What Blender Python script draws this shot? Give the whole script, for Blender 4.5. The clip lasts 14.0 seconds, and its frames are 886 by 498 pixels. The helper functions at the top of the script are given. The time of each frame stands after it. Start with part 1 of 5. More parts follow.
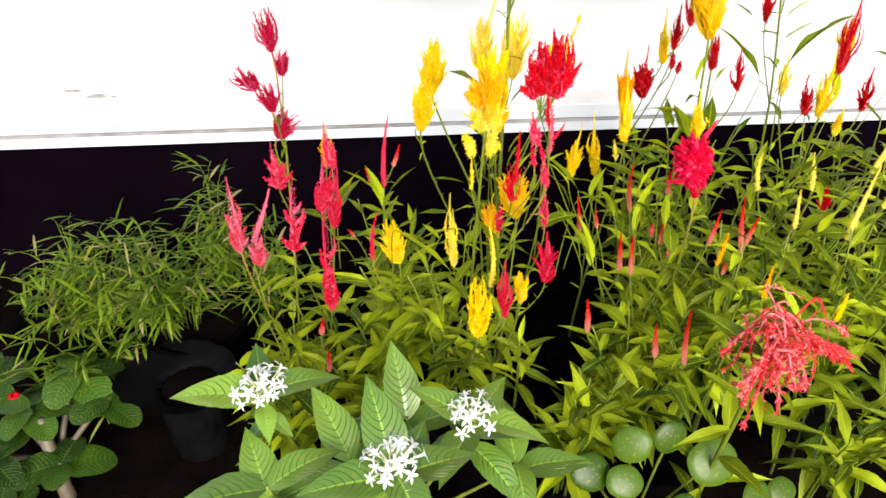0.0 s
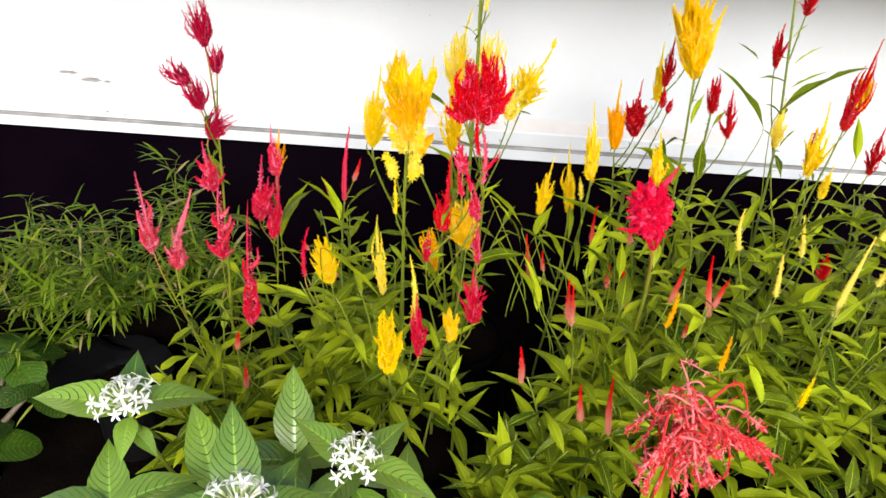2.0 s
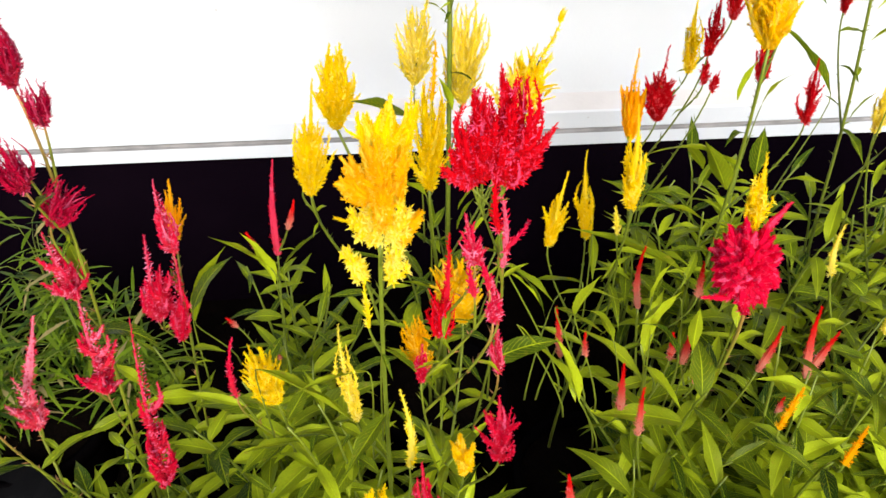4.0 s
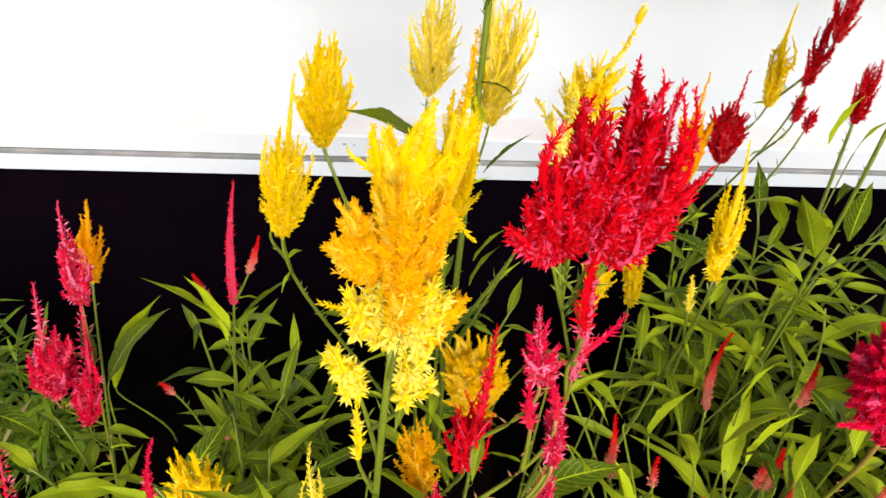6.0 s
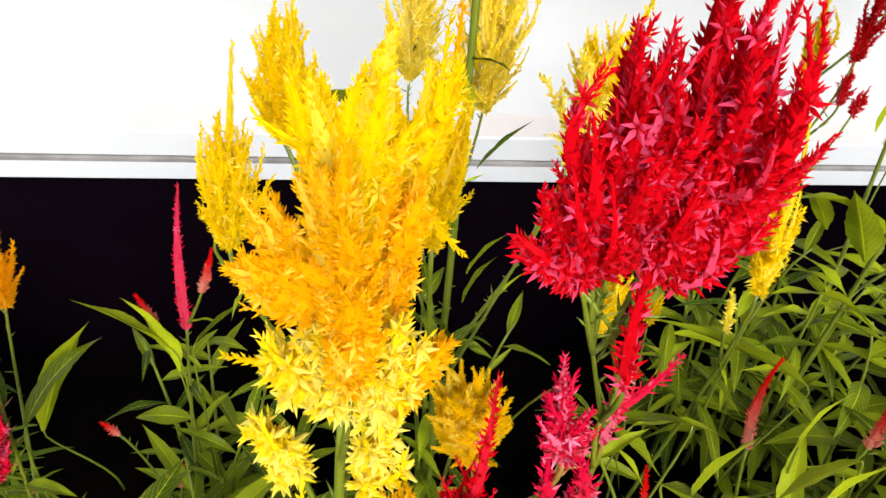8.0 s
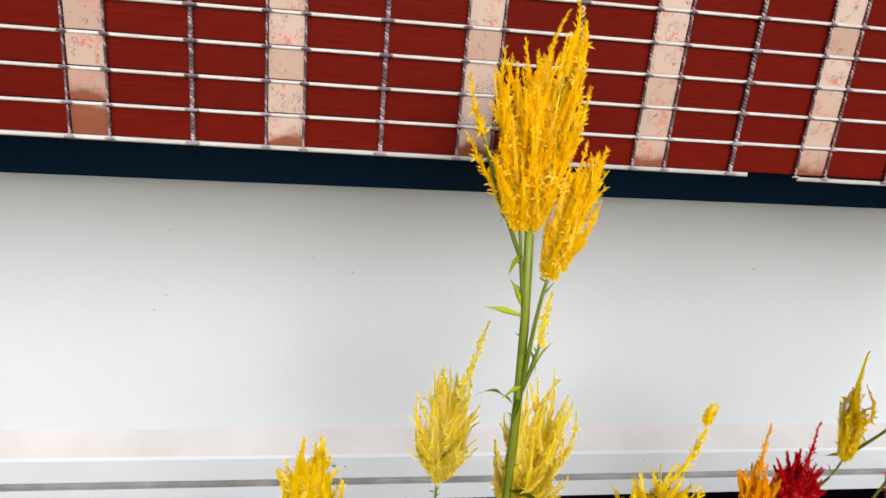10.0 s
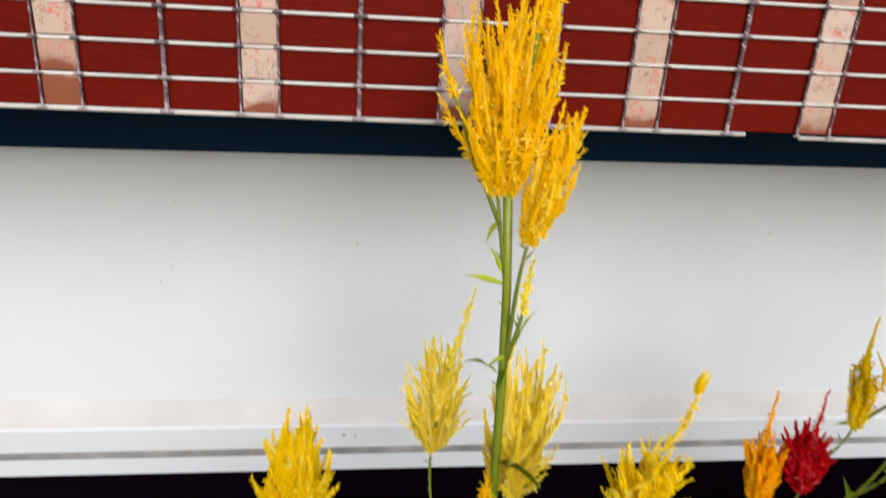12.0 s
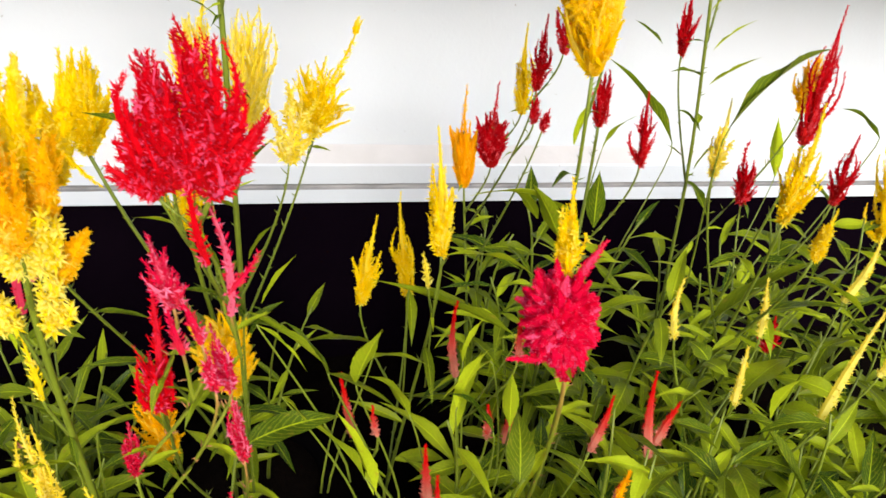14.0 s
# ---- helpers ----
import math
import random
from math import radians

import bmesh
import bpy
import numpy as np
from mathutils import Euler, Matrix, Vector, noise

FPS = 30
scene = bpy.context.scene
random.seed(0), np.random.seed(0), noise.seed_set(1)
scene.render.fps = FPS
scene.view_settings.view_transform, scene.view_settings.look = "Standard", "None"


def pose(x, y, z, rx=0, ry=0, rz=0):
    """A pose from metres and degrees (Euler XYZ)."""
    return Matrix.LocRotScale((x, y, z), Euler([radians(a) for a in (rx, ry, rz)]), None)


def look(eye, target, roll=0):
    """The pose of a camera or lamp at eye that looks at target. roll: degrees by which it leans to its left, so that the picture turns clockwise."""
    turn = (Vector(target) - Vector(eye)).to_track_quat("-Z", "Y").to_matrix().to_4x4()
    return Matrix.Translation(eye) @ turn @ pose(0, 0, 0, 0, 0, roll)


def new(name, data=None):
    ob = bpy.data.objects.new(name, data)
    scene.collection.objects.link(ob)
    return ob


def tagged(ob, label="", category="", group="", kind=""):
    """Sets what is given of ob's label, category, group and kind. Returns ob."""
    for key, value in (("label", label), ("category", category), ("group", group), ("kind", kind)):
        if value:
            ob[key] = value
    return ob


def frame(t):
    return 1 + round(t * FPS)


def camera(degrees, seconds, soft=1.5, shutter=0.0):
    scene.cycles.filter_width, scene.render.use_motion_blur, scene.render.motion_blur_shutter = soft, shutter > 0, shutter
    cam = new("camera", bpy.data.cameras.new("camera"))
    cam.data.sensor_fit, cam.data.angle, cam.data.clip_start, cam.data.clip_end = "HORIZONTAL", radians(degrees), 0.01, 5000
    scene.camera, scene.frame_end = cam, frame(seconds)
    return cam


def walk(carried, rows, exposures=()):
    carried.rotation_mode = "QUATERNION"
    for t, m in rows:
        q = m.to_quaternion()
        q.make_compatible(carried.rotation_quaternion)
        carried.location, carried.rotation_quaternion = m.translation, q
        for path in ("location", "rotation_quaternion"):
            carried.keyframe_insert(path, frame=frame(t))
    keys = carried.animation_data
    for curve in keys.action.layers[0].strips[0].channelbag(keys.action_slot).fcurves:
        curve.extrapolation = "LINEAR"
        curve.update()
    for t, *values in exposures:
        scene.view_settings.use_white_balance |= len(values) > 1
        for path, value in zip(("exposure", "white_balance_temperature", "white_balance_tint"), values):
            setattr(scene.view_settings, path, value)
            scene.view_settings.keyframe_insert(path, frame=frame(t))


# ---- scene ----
# The camera and its way: seconds, eye in metres, then degrees of yaw (to the left), pitch (up) and roll.
cam = camera(61.58, 14.0, 1.5, 0.25)
PATH = [
    (0, -0.000, 0.000, 1.250, -7.66, -37.01, 1.74),
    (0.5, 0.046, 0.019, 1.243, -8.44, -36.18, 1.22),
    (1, 0.096, 0.025, 1.243, -7.32, -35.86, 2.55),
    (1.5, 0.177, 0.040, 1.233, -5.53, -35.49, 5.46),
    (2, 0.208, 0.068, 1.221, -1.30, -35.92, 4.62),
    (2.5, 0.194, 0.181, 1.192, -1.60, -35.17, 4.27),
    (2.7, 0.185, 0.237, 1.186, -2.18, -36.04, 3.19),
    (4.8, 0.155, 0.549, 1.077, -10.96, -40.90, 4.40),
    (5, 0.153, 0.572, 1.062, -11.50, -40.58, 5.16),
    (5.5, 0.150, 0.626, 1.033, -11.81, -40.98, 6.83),
    (6, 0.146, 0.658, 1.016, -10.75, -38.76, 7.31),
    (6.5, 0.165, 0.692, 0.975, -8.96, -39.78, 5.85),
    (7, 0.172, 0.713, 0.958, -9.75, -39.46, 6.21),
    (7.5, 0.168, 0.736, 0.951, -10.40, -38.50, 6.48),
    (8, 0.168, 0.743, 0.951, -11.15, -38.17, 6.71),
    (8.5, 0.160, 0.760, 0.982, -10.20, -36.73, 5.98),
    (8.7, 0.170, 0.773, 0.989, -7.57, -33.49, 4.03),
    (9, 0.170, 0.799, 1.023, -6.51, -30.17, 3.25),
    (9.2, 0.163, 0.806, 1.046, -6.93, -26.23, 3.65),
    (11.3, 0.140, 0.899, 1.075, -10.98, -21.62, 5.14),
    (11.5, 0.155, 0.893, 1.076, -9.17, -21.80, 4.66),
    (12, 0.176, 0.851, 1.063, -7.22, -25.22, 3.71),
    (12.2, 0.179, 0.812, 1.063, -8.69, -29.09, 4.32),
    (12.5, 0.184, 0.745, 1.062, -10.42, -30.79, 5.61),
    (12.7, 0.186, 0.721, 1.062, -12.89, -33.45, 7.23),
    (13, 0.184, 0.657, 1.060, -16.51, -33.33, 9.44),
    (13.5, 0.229, 0.590, 1.047, -18.18, -34.75, 8.91),
    (14, 0.289, 0.541, 1.025, -16.93, -33.79, 7.98),
]


def stand(x, y, z, yaw, pitch, roll):
    a, b = radians(yaw), radians(pitch)
    ahead = Vector((-math.sin(a) * math.cos(b), math.cos(a) * math.cos(b), math.sin(b)))
    return look((x, y, z), Vector((x, y, z)) + ahead, roll)


walk(cam, [(row[0], stand(*row[1:])) for row in PATH], [(0, 0.84), (0.5, 0.68), (2.0, 0.60), (5.0, 0.66), (6.5, 0.52), (8.2, 0.52), (9.0, 0.36), (11.4, 0.1), (11.9, 0.1), (12.5, 0.2), (13.1, 0.2), (13.6, 0.38), (14.0, 0.52)])
# ---- end of camera ----

# ---- world and light ----
world = bpy.data.worlds.new("sky")
scene.world = world
world.use_nodes = True
SUN_UP, SUN_ROUND = 31.0, 178.0
nt = world.node_tree
sky = nt.nodes.new("ShaderNodeTexSky")
sky.sky_type = "NISHITA"
sky.sun_disc = False
sky.sun_elevation, sky.sun_rotation = radians(SUN_UP), radians(SUN_ROUND)
sky.air_density, sky.dust_density = 1.0, 2.5
nt.nodes["Background"].inputs["Strength"].default_value = 0.15
nt.links.new(sky.outputs["Color"], nt.nodes["Background"].inputs["Color"])
sun = new("sun", bpy.data.lights.new("sun", "SUN"))
sun.data.energy, sun.data.angle, sun.data.color = 3.3, radians(34), (1.0, 0.98, 0.95)
away = Vector((math.sin(radians(SUN_ROUND)) * math.cos(radians(SUN_UP)), math.cos(radians(SUN_ROUND)) * math.cos(radians(SUN_UP)), math.sin(radians(SUN_UP))))
sun.matrix_world = look(6 * away, (0, 0, 0))

rng = random.Random(7)
R3 = np.random.RandomState(11)


# ---- materials ----
def material(name, rough=0.6, metal=0.0):
    m = bpy.data.materials.new(name)
    m.use_nodes = True
    b = m.node_tree.nodes["Principled BSDF"]
    b.inputs["Roughness"].default_value, b.inputs["Metallic"].default_value = rough, metal
    return m, m.node_tree, b


def node(tree, kind, **values):
    n = tree.nodes.new(kind)
    for key, value in values.items():
        n.inputs[key].default_value = value
    return n


def ramp(tree, source, stops):
    r = tree.nodes.new("ShaderNodeValToRGB")
    e = r.color_ramp.elements
    while len(e) < len(stops):
        e.new(0.5)
    for item, (at, colour) in zip(e, stops):
        item.position, item.color = at, (*colour, 1)
    tree.links.new(source, r.inputs["Fac"])
    return r.outputs["Color"]


def mixed(tree, fac, a, b, how="MIX"):
    n = tree.nodes.new("ShaderNodeMix")
    n.data_type, n.blend_type = "RGBA", how
    for value, slot in ((fac, 0), (a, 6), (b, 7)):
        if isinstance(value, (int, float)):
            n.inputs[slot].default_value = value
        elif isinstance(value, tuple):
            n.inputs[slot].default_value = (*value, 1)
        else:
            tree.links.new(value, n.inputs[slot])
    return n.outputs[2]


def noisy(tree, scale, detail=3.0, coords="Object"):
    t = tree.nodes.new("ShaderNodeTexCoord")
    n = node(tree, "ShaderNodeTexNoise", Scale=scale, Detail=detail)
    tree.links.new(t.outputs[coords], n.inputs["Vector"])
    return n.outputs["Fac"]


def bumped(tree, bsdf, height, strength, distance):
    b = node(tree, "ShaderNodeBump", Strength=strength, Distance=distance)
    tree.links.new(height, b.inputs["Height"])
    tree.links.new(b.outputs["Normal"], bsdf.inputs["Normal"])


def thin(tree, bsdf, colour, share):
    """Lets light through a thin leaf or petal."""
    t = tree.nodes.new("ShaderNodeBsdfTranslucent")
    tree.links.new(colour, t.inputs["Color"])
    m = node(tree, "ShaderNodeMixShader", Fac=share)
    tree.links.new(bsdf.outputs[0], m.inputs[1])
    tree.links.new(t.outputs[0], m.inputs[2])
    tree.links.new(m.outputs[0], tree.nodes["Material Output"].inputs["Surface"])


def petal(name, low, high, pale, spread=0.25, share=0.62):
    """Floret colour from the foot (low) to the point (high); opened florets and a share of the rest are paler."""
    m, tree, b = material(name, 0.6)
    a = tree.nodes.new("ShaderNodeAttribute")
    a.attribute_name = "tint"
    base = ramp(tree, a.outputs["Fac"], [(0.0, low), (0.35, tuple((p + 2 * q) / 3 for p, q in zip(low, high))), (0.7, high)])
    g = tree.nodes.new("ShaderNodeNewGeometry")
    few = ramp(tree, g.outputs["Random Per Island"], [(0.0, (0, 0, 0)), (1 - spread, (0, 0, 0)), (1.0, (0.8, 0.8, 0.8))])
    c = mixed(tree, few, base, pale)
    opened = node(tree, "ShaderNodeMapRange")
    opened.inputs["From Min"].default_value, opened.inputs["From Max"].default_value = 1.2, 2.0
    tree.links.new(a.outputs["Fac"], opened.inputs["Value"])
    c = mixed(tree, opened.outputs[0], c, pale)
    c = mixed(tree, 0.3, c, ramp(tree, noisy(tree, 60), [(0.3, (0.75, 0.72, 0.72)), (0.7, (1, 1, 1))]), "MULTIPLY")
    tree.links.new(c, b.inputs["Base Color"])
    b.inputs["Specular IOR Level"].default_value = 0.06
    thin(tree, b, c, share)
    return m


PETALS = {
    "red": petal("crimson floret", (0.52, 0.04, 0.04), (0.70, 0.004, 0.042), (0.92, 0.18, 0.36), 0.2, 0.45),
    "wine": petal("wine red floret", (0.62, 0.10, 0.08), (0.52, 0.004, 0.045), (0.82, 0.16, 0.34), 0.2, 0.45),
    "bigred": petal("scarlet floret", (0.48, 0.012, 0.012), (0.76, 0.002, 0.012), (0.92, 0.12, 0.28), 0.16, 0.45),
    "darkred": petal("dark red floret", (0.66, 0.06, 0.03), (0.72, 0.005, 0.014), (0.90, 0.16, 0.20), 0.12),
    "pinkred": petal("pink red floret", (0.62, 0.10, 0.08), (0.76, 0.006, 0.062), (0.96, 0.34, 0.54), 0.28, 0.45),
    "pink": petal("pink floret", (0.72, 0.22, 0.16), (0.78, 0.035, 0.095), (0.95, 0.44, 0.60), 0.45, 0.5),
    "magenta": petal("magenta floret", (0.70, 0.01, 0.04), (0.88, 0.004, 0.075), (0.98, 0.22, 0.50), 0.25),
    "yellow": petal("yellow floret", (0.98, 0.78, 0.006), (0.99, 0.81, 0.002), (0.99, 0.93, 0.17), 0.2),
    "lemon": petal("lemon floret", (0.97, 0.80, 0.02), (0.99, 0.85, 0.014), (0.99, 0.94, 0.30), 0.35),
    "orangeyellow": petal("orange yellow floret", (0.98, 0.62, 0.004), (0.99, 0.66, 0.002), (0.99, 0.88, 0.12), 0.2),
    "yellowdeep": petal("deep yellow floret", (0.98, 0.74, 0.006), (0.99, 0.74, 0.002), (0.99, 0.90, 0.16), 0.25),
    "orange": petal("orange floret", (0.98, 0.68, 0.006), (0.99, 0.57, 0.002), (0.99, 0.76, 0.05)),
    "pale": petal("pale yellow floret", (0.93, 0.84, 0.10), (0.98, 0.85, 0.06), (0.99, 0.93, 0.38), 0.4),
    "bud": petal("bud floret", (0.80, 0.34, 0.25), (0.82, 0.008, 0.008), (0.94, 0.40, 0.42), 0.08),
    "coral": petal("coral floret", (0.74, 0.12, 0.07), (0.80, 0.045, 0.055), (0.95, 0.36, 0.38), 0.35, 0.45),
    "white": petal("white floret", (0.60, 0.68, 0.16), (0.92, 0.93, 0.88), (0.92, 0.92, 0.90), 0.5, 0.3),
}


def leaf_material(name, dark, light, rough=0.42, through_share=0.3, veins=0.0, vein_colour=(0.2, 0.3, 0.05), shine=0.4, fine=0.012, dry=0.0, spots=True):
    m, tree, b = material(name, rough)
    o = tree.nodes.new("ShaderNodeObjectInfo")
    g = tree.nodes.new("ShaderNodeNewGeometry")
    both = node(tree, "ShaderNodeMath")
    both.operation = "FRACT"
    add = node(tree, "ShaderNodeMath")
    tree.links.new(o.outputs["Random"], add.inputs[0])
    tree.links.new(g.outputs["Random Per Island"], add.inputs[1])
    tree.links.new(add.outputs[0], both.inputs[0])
    c = ramp(tree, both.outputs[0], [(0.0, dark), (0.45, tuple(0.55 * a + 0.45 * b for a, b in zip(dark, light))), (0.85, light), (1.0, tuple(v * 1.25 for v in light))])
    c = mixed(tree, 0.45, c, ramp(tree, noisy(tree, 45, 4), [(0.3, (0.6, 0.62, 0.5)), (0.7, (1, 1, 1))]), "MULTIPLY")
    if dry:
        c = mixed(tree, ramp(tree, g.outputs["Random Per Island"], [(1 - dry, (0, 0, 0)), (1 - dry + 0.03, (0.9, 0.9, 0.9))]), c, (0.34, 0.27, 0.11))
    elif spots:
        c = mixed(tree, ramp(tree, noisy(tree, 170, 1), [(0.72, (0, 0, 0)), (0.76, (0.75, 0.75, 0.75))]), c, (0.10, 0.065, 0.015))
    old = ramp(tree, noisy(tree, 14, 2), [(0.60, (0, 0, 0)), (0.78, (0.65, 0.65, 0.65))])
    c = mixed(tree, old, c, (0.32, 0.25, 0.025))
    uv = tree.nodes.new("ShaderNodeUVMap")
    sep = tree.nodes.new("ShaderNodeSeparateXYZ")
    tree.links.new(uv.outputs[0], sep.inputs[0])
    rib = node(tree, "ShaderNodeMath")
    rib.operation = "ABSOLUTE"
    tree.links.new(sep.outputs["X"], rib.inputs[0])
    mid = ramp(tree, rib.outputs[0], [(0.0, (1, 1, 1)), (0.07, (0, 0, 0))])
    c = mixed(tree, mid, c, tuple(v * 1.5 for v in light))
    if veins:
        slant = node(tree, "ShaderNodeMath")
        slant.operation = "MULTIPLY_ADD"
        slant.inputs[1].default_value = -0.26
        bow = node(tree, "ShaderNodeMath")
        bow.operation = "MULTIPLY_ADD"
        bow.inputs[1].default_value = 0.22
        tree.links.new(noisy(tree, 3.5, 2), bow.inputs[0])
        arc = node(tree, "ShaderNodeMath")
        arc.operation = "POWER"
        arc.inputs[1].default_value = 1.5
        tree.links.new(rib.outputs[0], arc.inputs[0])
        tree.links.new(arc.outputs[0], bow.inputs[2])
        tree.links.new(bow.outputs[0], slant.inputs[0])
        tree.links.new(sep.outputs["Y"], slant.inputs[2])
        wave = node(tree, "ShaderNodeMath")
        wave.operation = "PINGPONG"
        wave.inputs[1].default_value = 0.045
        tree.links.new(slant.outputs[0], wave.inputs[0])
        line = ramp(tree, wave.outputs[0], [(0.0, (1, 1, 1)), (fine, (0, 0, 0))])
        c = mixed(tree, line, c, vein_colour)
        bumped(tree, b, line, 0.6 * veins, -0.002)
    elif spots:
        bumped(tree, b, noisy(tree, 220, 2), 0.25, 0.001)
    tree.links.new(c, b.inputs["Base Color"])
    b.inputs["Specular IOR Level"].default_value = shine
    thin(tree, b, c, through_share)
    return m


LEAF = leaf_material("celosia leaf", (0.026, 0.066, 0.005), (0.36, 0.44, 0.012), 0.42, 0.34, 0.35, (0.34, 0.39, 0.01), shine=0.16, fine=0.006)
PENTAS = leaf_material("pentas leaf", (0.075, 0.170, 0.016), (0.22, 0.37, 0.040), 0.28, 0.24, 1.3, (0.035, 0.095, 0.012), 1.1, 0.0060, spots=False)
PILEA = leaf_material("quilted leaf", (0.010, 0.034, 0.0025), (0.036, 0.085, 0.006), 0.36, 0.12, 1.0, (0.10, 0.19, 0.035), 0.28, 0.007, spots=False)
ROUND = leaf_material("round leaf", (0.024, 0.058, 0.004), (0.058, 0.110, 0.008), 0.33, 0.1, 0, shine=0.22, spots=False)
GRASS = leaf_material("narrow leaf", (0.020, 0.054, 0.004), (0.145, 0.225, 0.008), 0.5, 0.32, shine=0.2, dry=0.10)


def stem_material(name, low, high, start=0.0):
    m, tree, b = material(name, 0.5)
    a = tree.nodes.new("ShaderNodeAttribute")
    a.attribute_name = "tint"
    c = ramp(tree, a.outputs["Fac"], [(start, low), (1.0, high)])
    c = mixed(tree, 0.5, c, ramp(tree, noisy(tree, 90, 3), [(0.3, (0.6, 0.6, 0.5)), (0.7, (1, 1, 1))]), "MULTIPLY")
    tree.links.new(c, b.inputs["Base Color"])
    return m


STEM = stem_material("green stem", (0.075, 0.10, 0.007), (0.155, 0.200, 0.010))
ROSY = stem_material("rosy stem", (0.17, 0.20, 0.010), (0.36, 0.16, 0.05), 0.7)
WOODY = stem_material("brown stem", (0.075, 0.055, 0.035), (0.13, 0.105, 0.07))


def painted(name, colour, stain, rough, scale=3.0, speck=0.0, bump=0.12, shine=0.3):
    m, tree, b = material(name, rough)
    b.inputs["Specular IOR Level"].default_value = shine
    c = mixed(tree, ramp(tree, noisy(tree, scale, 6), [(0.35, (0, 0, 0)), (0.75, (1, 1, 1))]), colour, stain)
    if speck:
        spots = ramp(tree, noisy(tree, 110, 1), [(0.80, (0, 0, 0)), (0.83, (speck, speck, speck))])
        c = mixed(tree, spots, c, (0.25, 0.23, 0.2))
    tree.links.new(c, b.inputs["Base Color"])
    bumped(tree, b, noisy(tree, 140, 4), bump, 0.003)
    return m


WHITE = painted("white wall paint", (0.515, 0.55, 0.595), (0.475, 0.50, 0.53), 0.6, 2.5, 0.5)
DUSTY = painted("dusty white paint", (0.50, 0.49, 0.50), (0.42, 0.41, 0.41), 0.75, 9.0, 0.7)
GROOVE = painted("ledge groove grey", (0.17, 0.17, 0.17), (0.32, 0.31, 0.31), 0.8, 20.0)
BLACK = painted("black plinth paint", (0.0017, 0.0008, 0.0021), (0.0034, 0.0017, 0.0036), 0.8, 4.0, 0, 0.12, 0.0)
NAVY = painted("navy beam paint", (0.0010, 0.0105, 0.027), (0.0018, 0.013, 0.031), 0.6, 6.0, 0, 0.12, 0.06)
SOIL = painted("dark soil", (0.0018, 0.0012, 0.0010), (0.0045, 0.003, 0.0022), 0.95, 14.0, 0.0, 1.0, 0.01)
POT = painted("black plastic", (0.0012, 0.0010, 0.0012), (0.0024, 0.002, 0.002), 0.8, 8.0, 0, 0.1, 0.0)
SMEAR = painted("grey smear", (0.16, 0.15, 0.15), (0.34, 0.33, 0.32), 0.8, 60.0)


BAG = painted("grey-black bag cloth", (0.0016, 0.0016, 0.002), (0.0035, 0.0033, 0.0036), 0.7, 18.0, 0, 0.3, 0.04)


# ---- mesh helpers ----
def mesh_of(name, verts, faces, mats, tint=None, uv=None, smooth=True, slots=None):
    me = bpy.data.meshes.new(name)
    me.from_pydata([tuple(v) for v in verts], [], faces)
    for m in mats if isinstance(mats, (list, tuple)) else [mats]:
        me.materials.append(m)
    if tint is not None:
        me.attributes.new("tint", "FLOAT", "POINT").data.foreach_set("value", np.asarray(tint, dtype=np.float32))
    if uv is not None:
        layer = me.uv_layers.new(name="UVMap")
        index = np.empty(len(me.loops), dtype=np.int32)
        me.loops.foreach_get("vertex_index", index)
        layer.data.foreach_set("uv", np.asarray(uv, dtype=np.float32)[index].ravel())
    if slots is not None:
        me.polygons.foreach_set("material_index", slots)
    if smooth:
        me.polygons.foreach_set("use_smooth", [True] * len(me.polygons))
    me.update()
    return me


def part(name, me, parent, label="", m=None):
    ob = new(name, me)
    ob.parent = parent
    if m is not None:
        ob.matrix_basis = m
    if label:
        tagged(ob, label)
    return ob


def from_bm(name, bm, mat):
    me = bpy.data.meshes.new(name)
    bm.to_mesh(me)
    bm.free()
    me.materials.append(mat)
    return me


def box_bm(size, bevel=0.0, at=(0, 0, 0)):
    bm = bmesh.new()
    bmesh.ops.create_cube(bm, size=1)
    bmesh.ops.scale(bm, vec=size, verts=bm.verts)
    if bevel:
        bmesh.ops.bevel(bm, geom=bm.edges[:], offset=bevel, segments=2, affect="EDGES")
    bmesh.ops.translate(bm, vec=at, verts=bm.verts)
    return bm


def extruded(profile, x0, x1, name, mat):
    """A strip along x with the given profile of (y, z), closed."""
    n = len(profile)
    verts = [(x0, y, z) for y, z in profile] + [(x1, y, z) for y, z in profile]
    faces = [(i, (i + 1) % n, (i + 1) % n + n, i + n) for i in range(n)] + [tuple(range(n))[::-1], tuple(range(n, 2 * n))]
    return mesh_of(name, verts, faces, mat, smooth=False)


class Heap:
    """Gathers many small shapes into one mesh."""

    def __init__(self):
        self.v, self.f, self.t, self.n = [], [], [], 0

    def add(self, verts, faces, tint):
        self.v.append(np.asarray(verts, float))
        n = self.n
        self.f.extend([[i + n for i in f] for f in faces])
        self.t.append(np.asarray(tint, float))
        self.n += len(verts)

    def mesh(self, name, mat, smooth=True):
        return mesh_of(name, np.concatenate(self.v), self.f, mat, np.concatenate(self.t), smooth=smooth)


def frame_of(d):
    d = d / max(np.linalg.norm(d), 1e-9)
    a = np.array([0, 0, 1.0]) if abs(d[2]) < 0.9 else np.array([1.0, 0, 0])
    u = np.cross(a, d)
    u /= np.linalg.norm(u)
    return u, np.cross(d, u), d


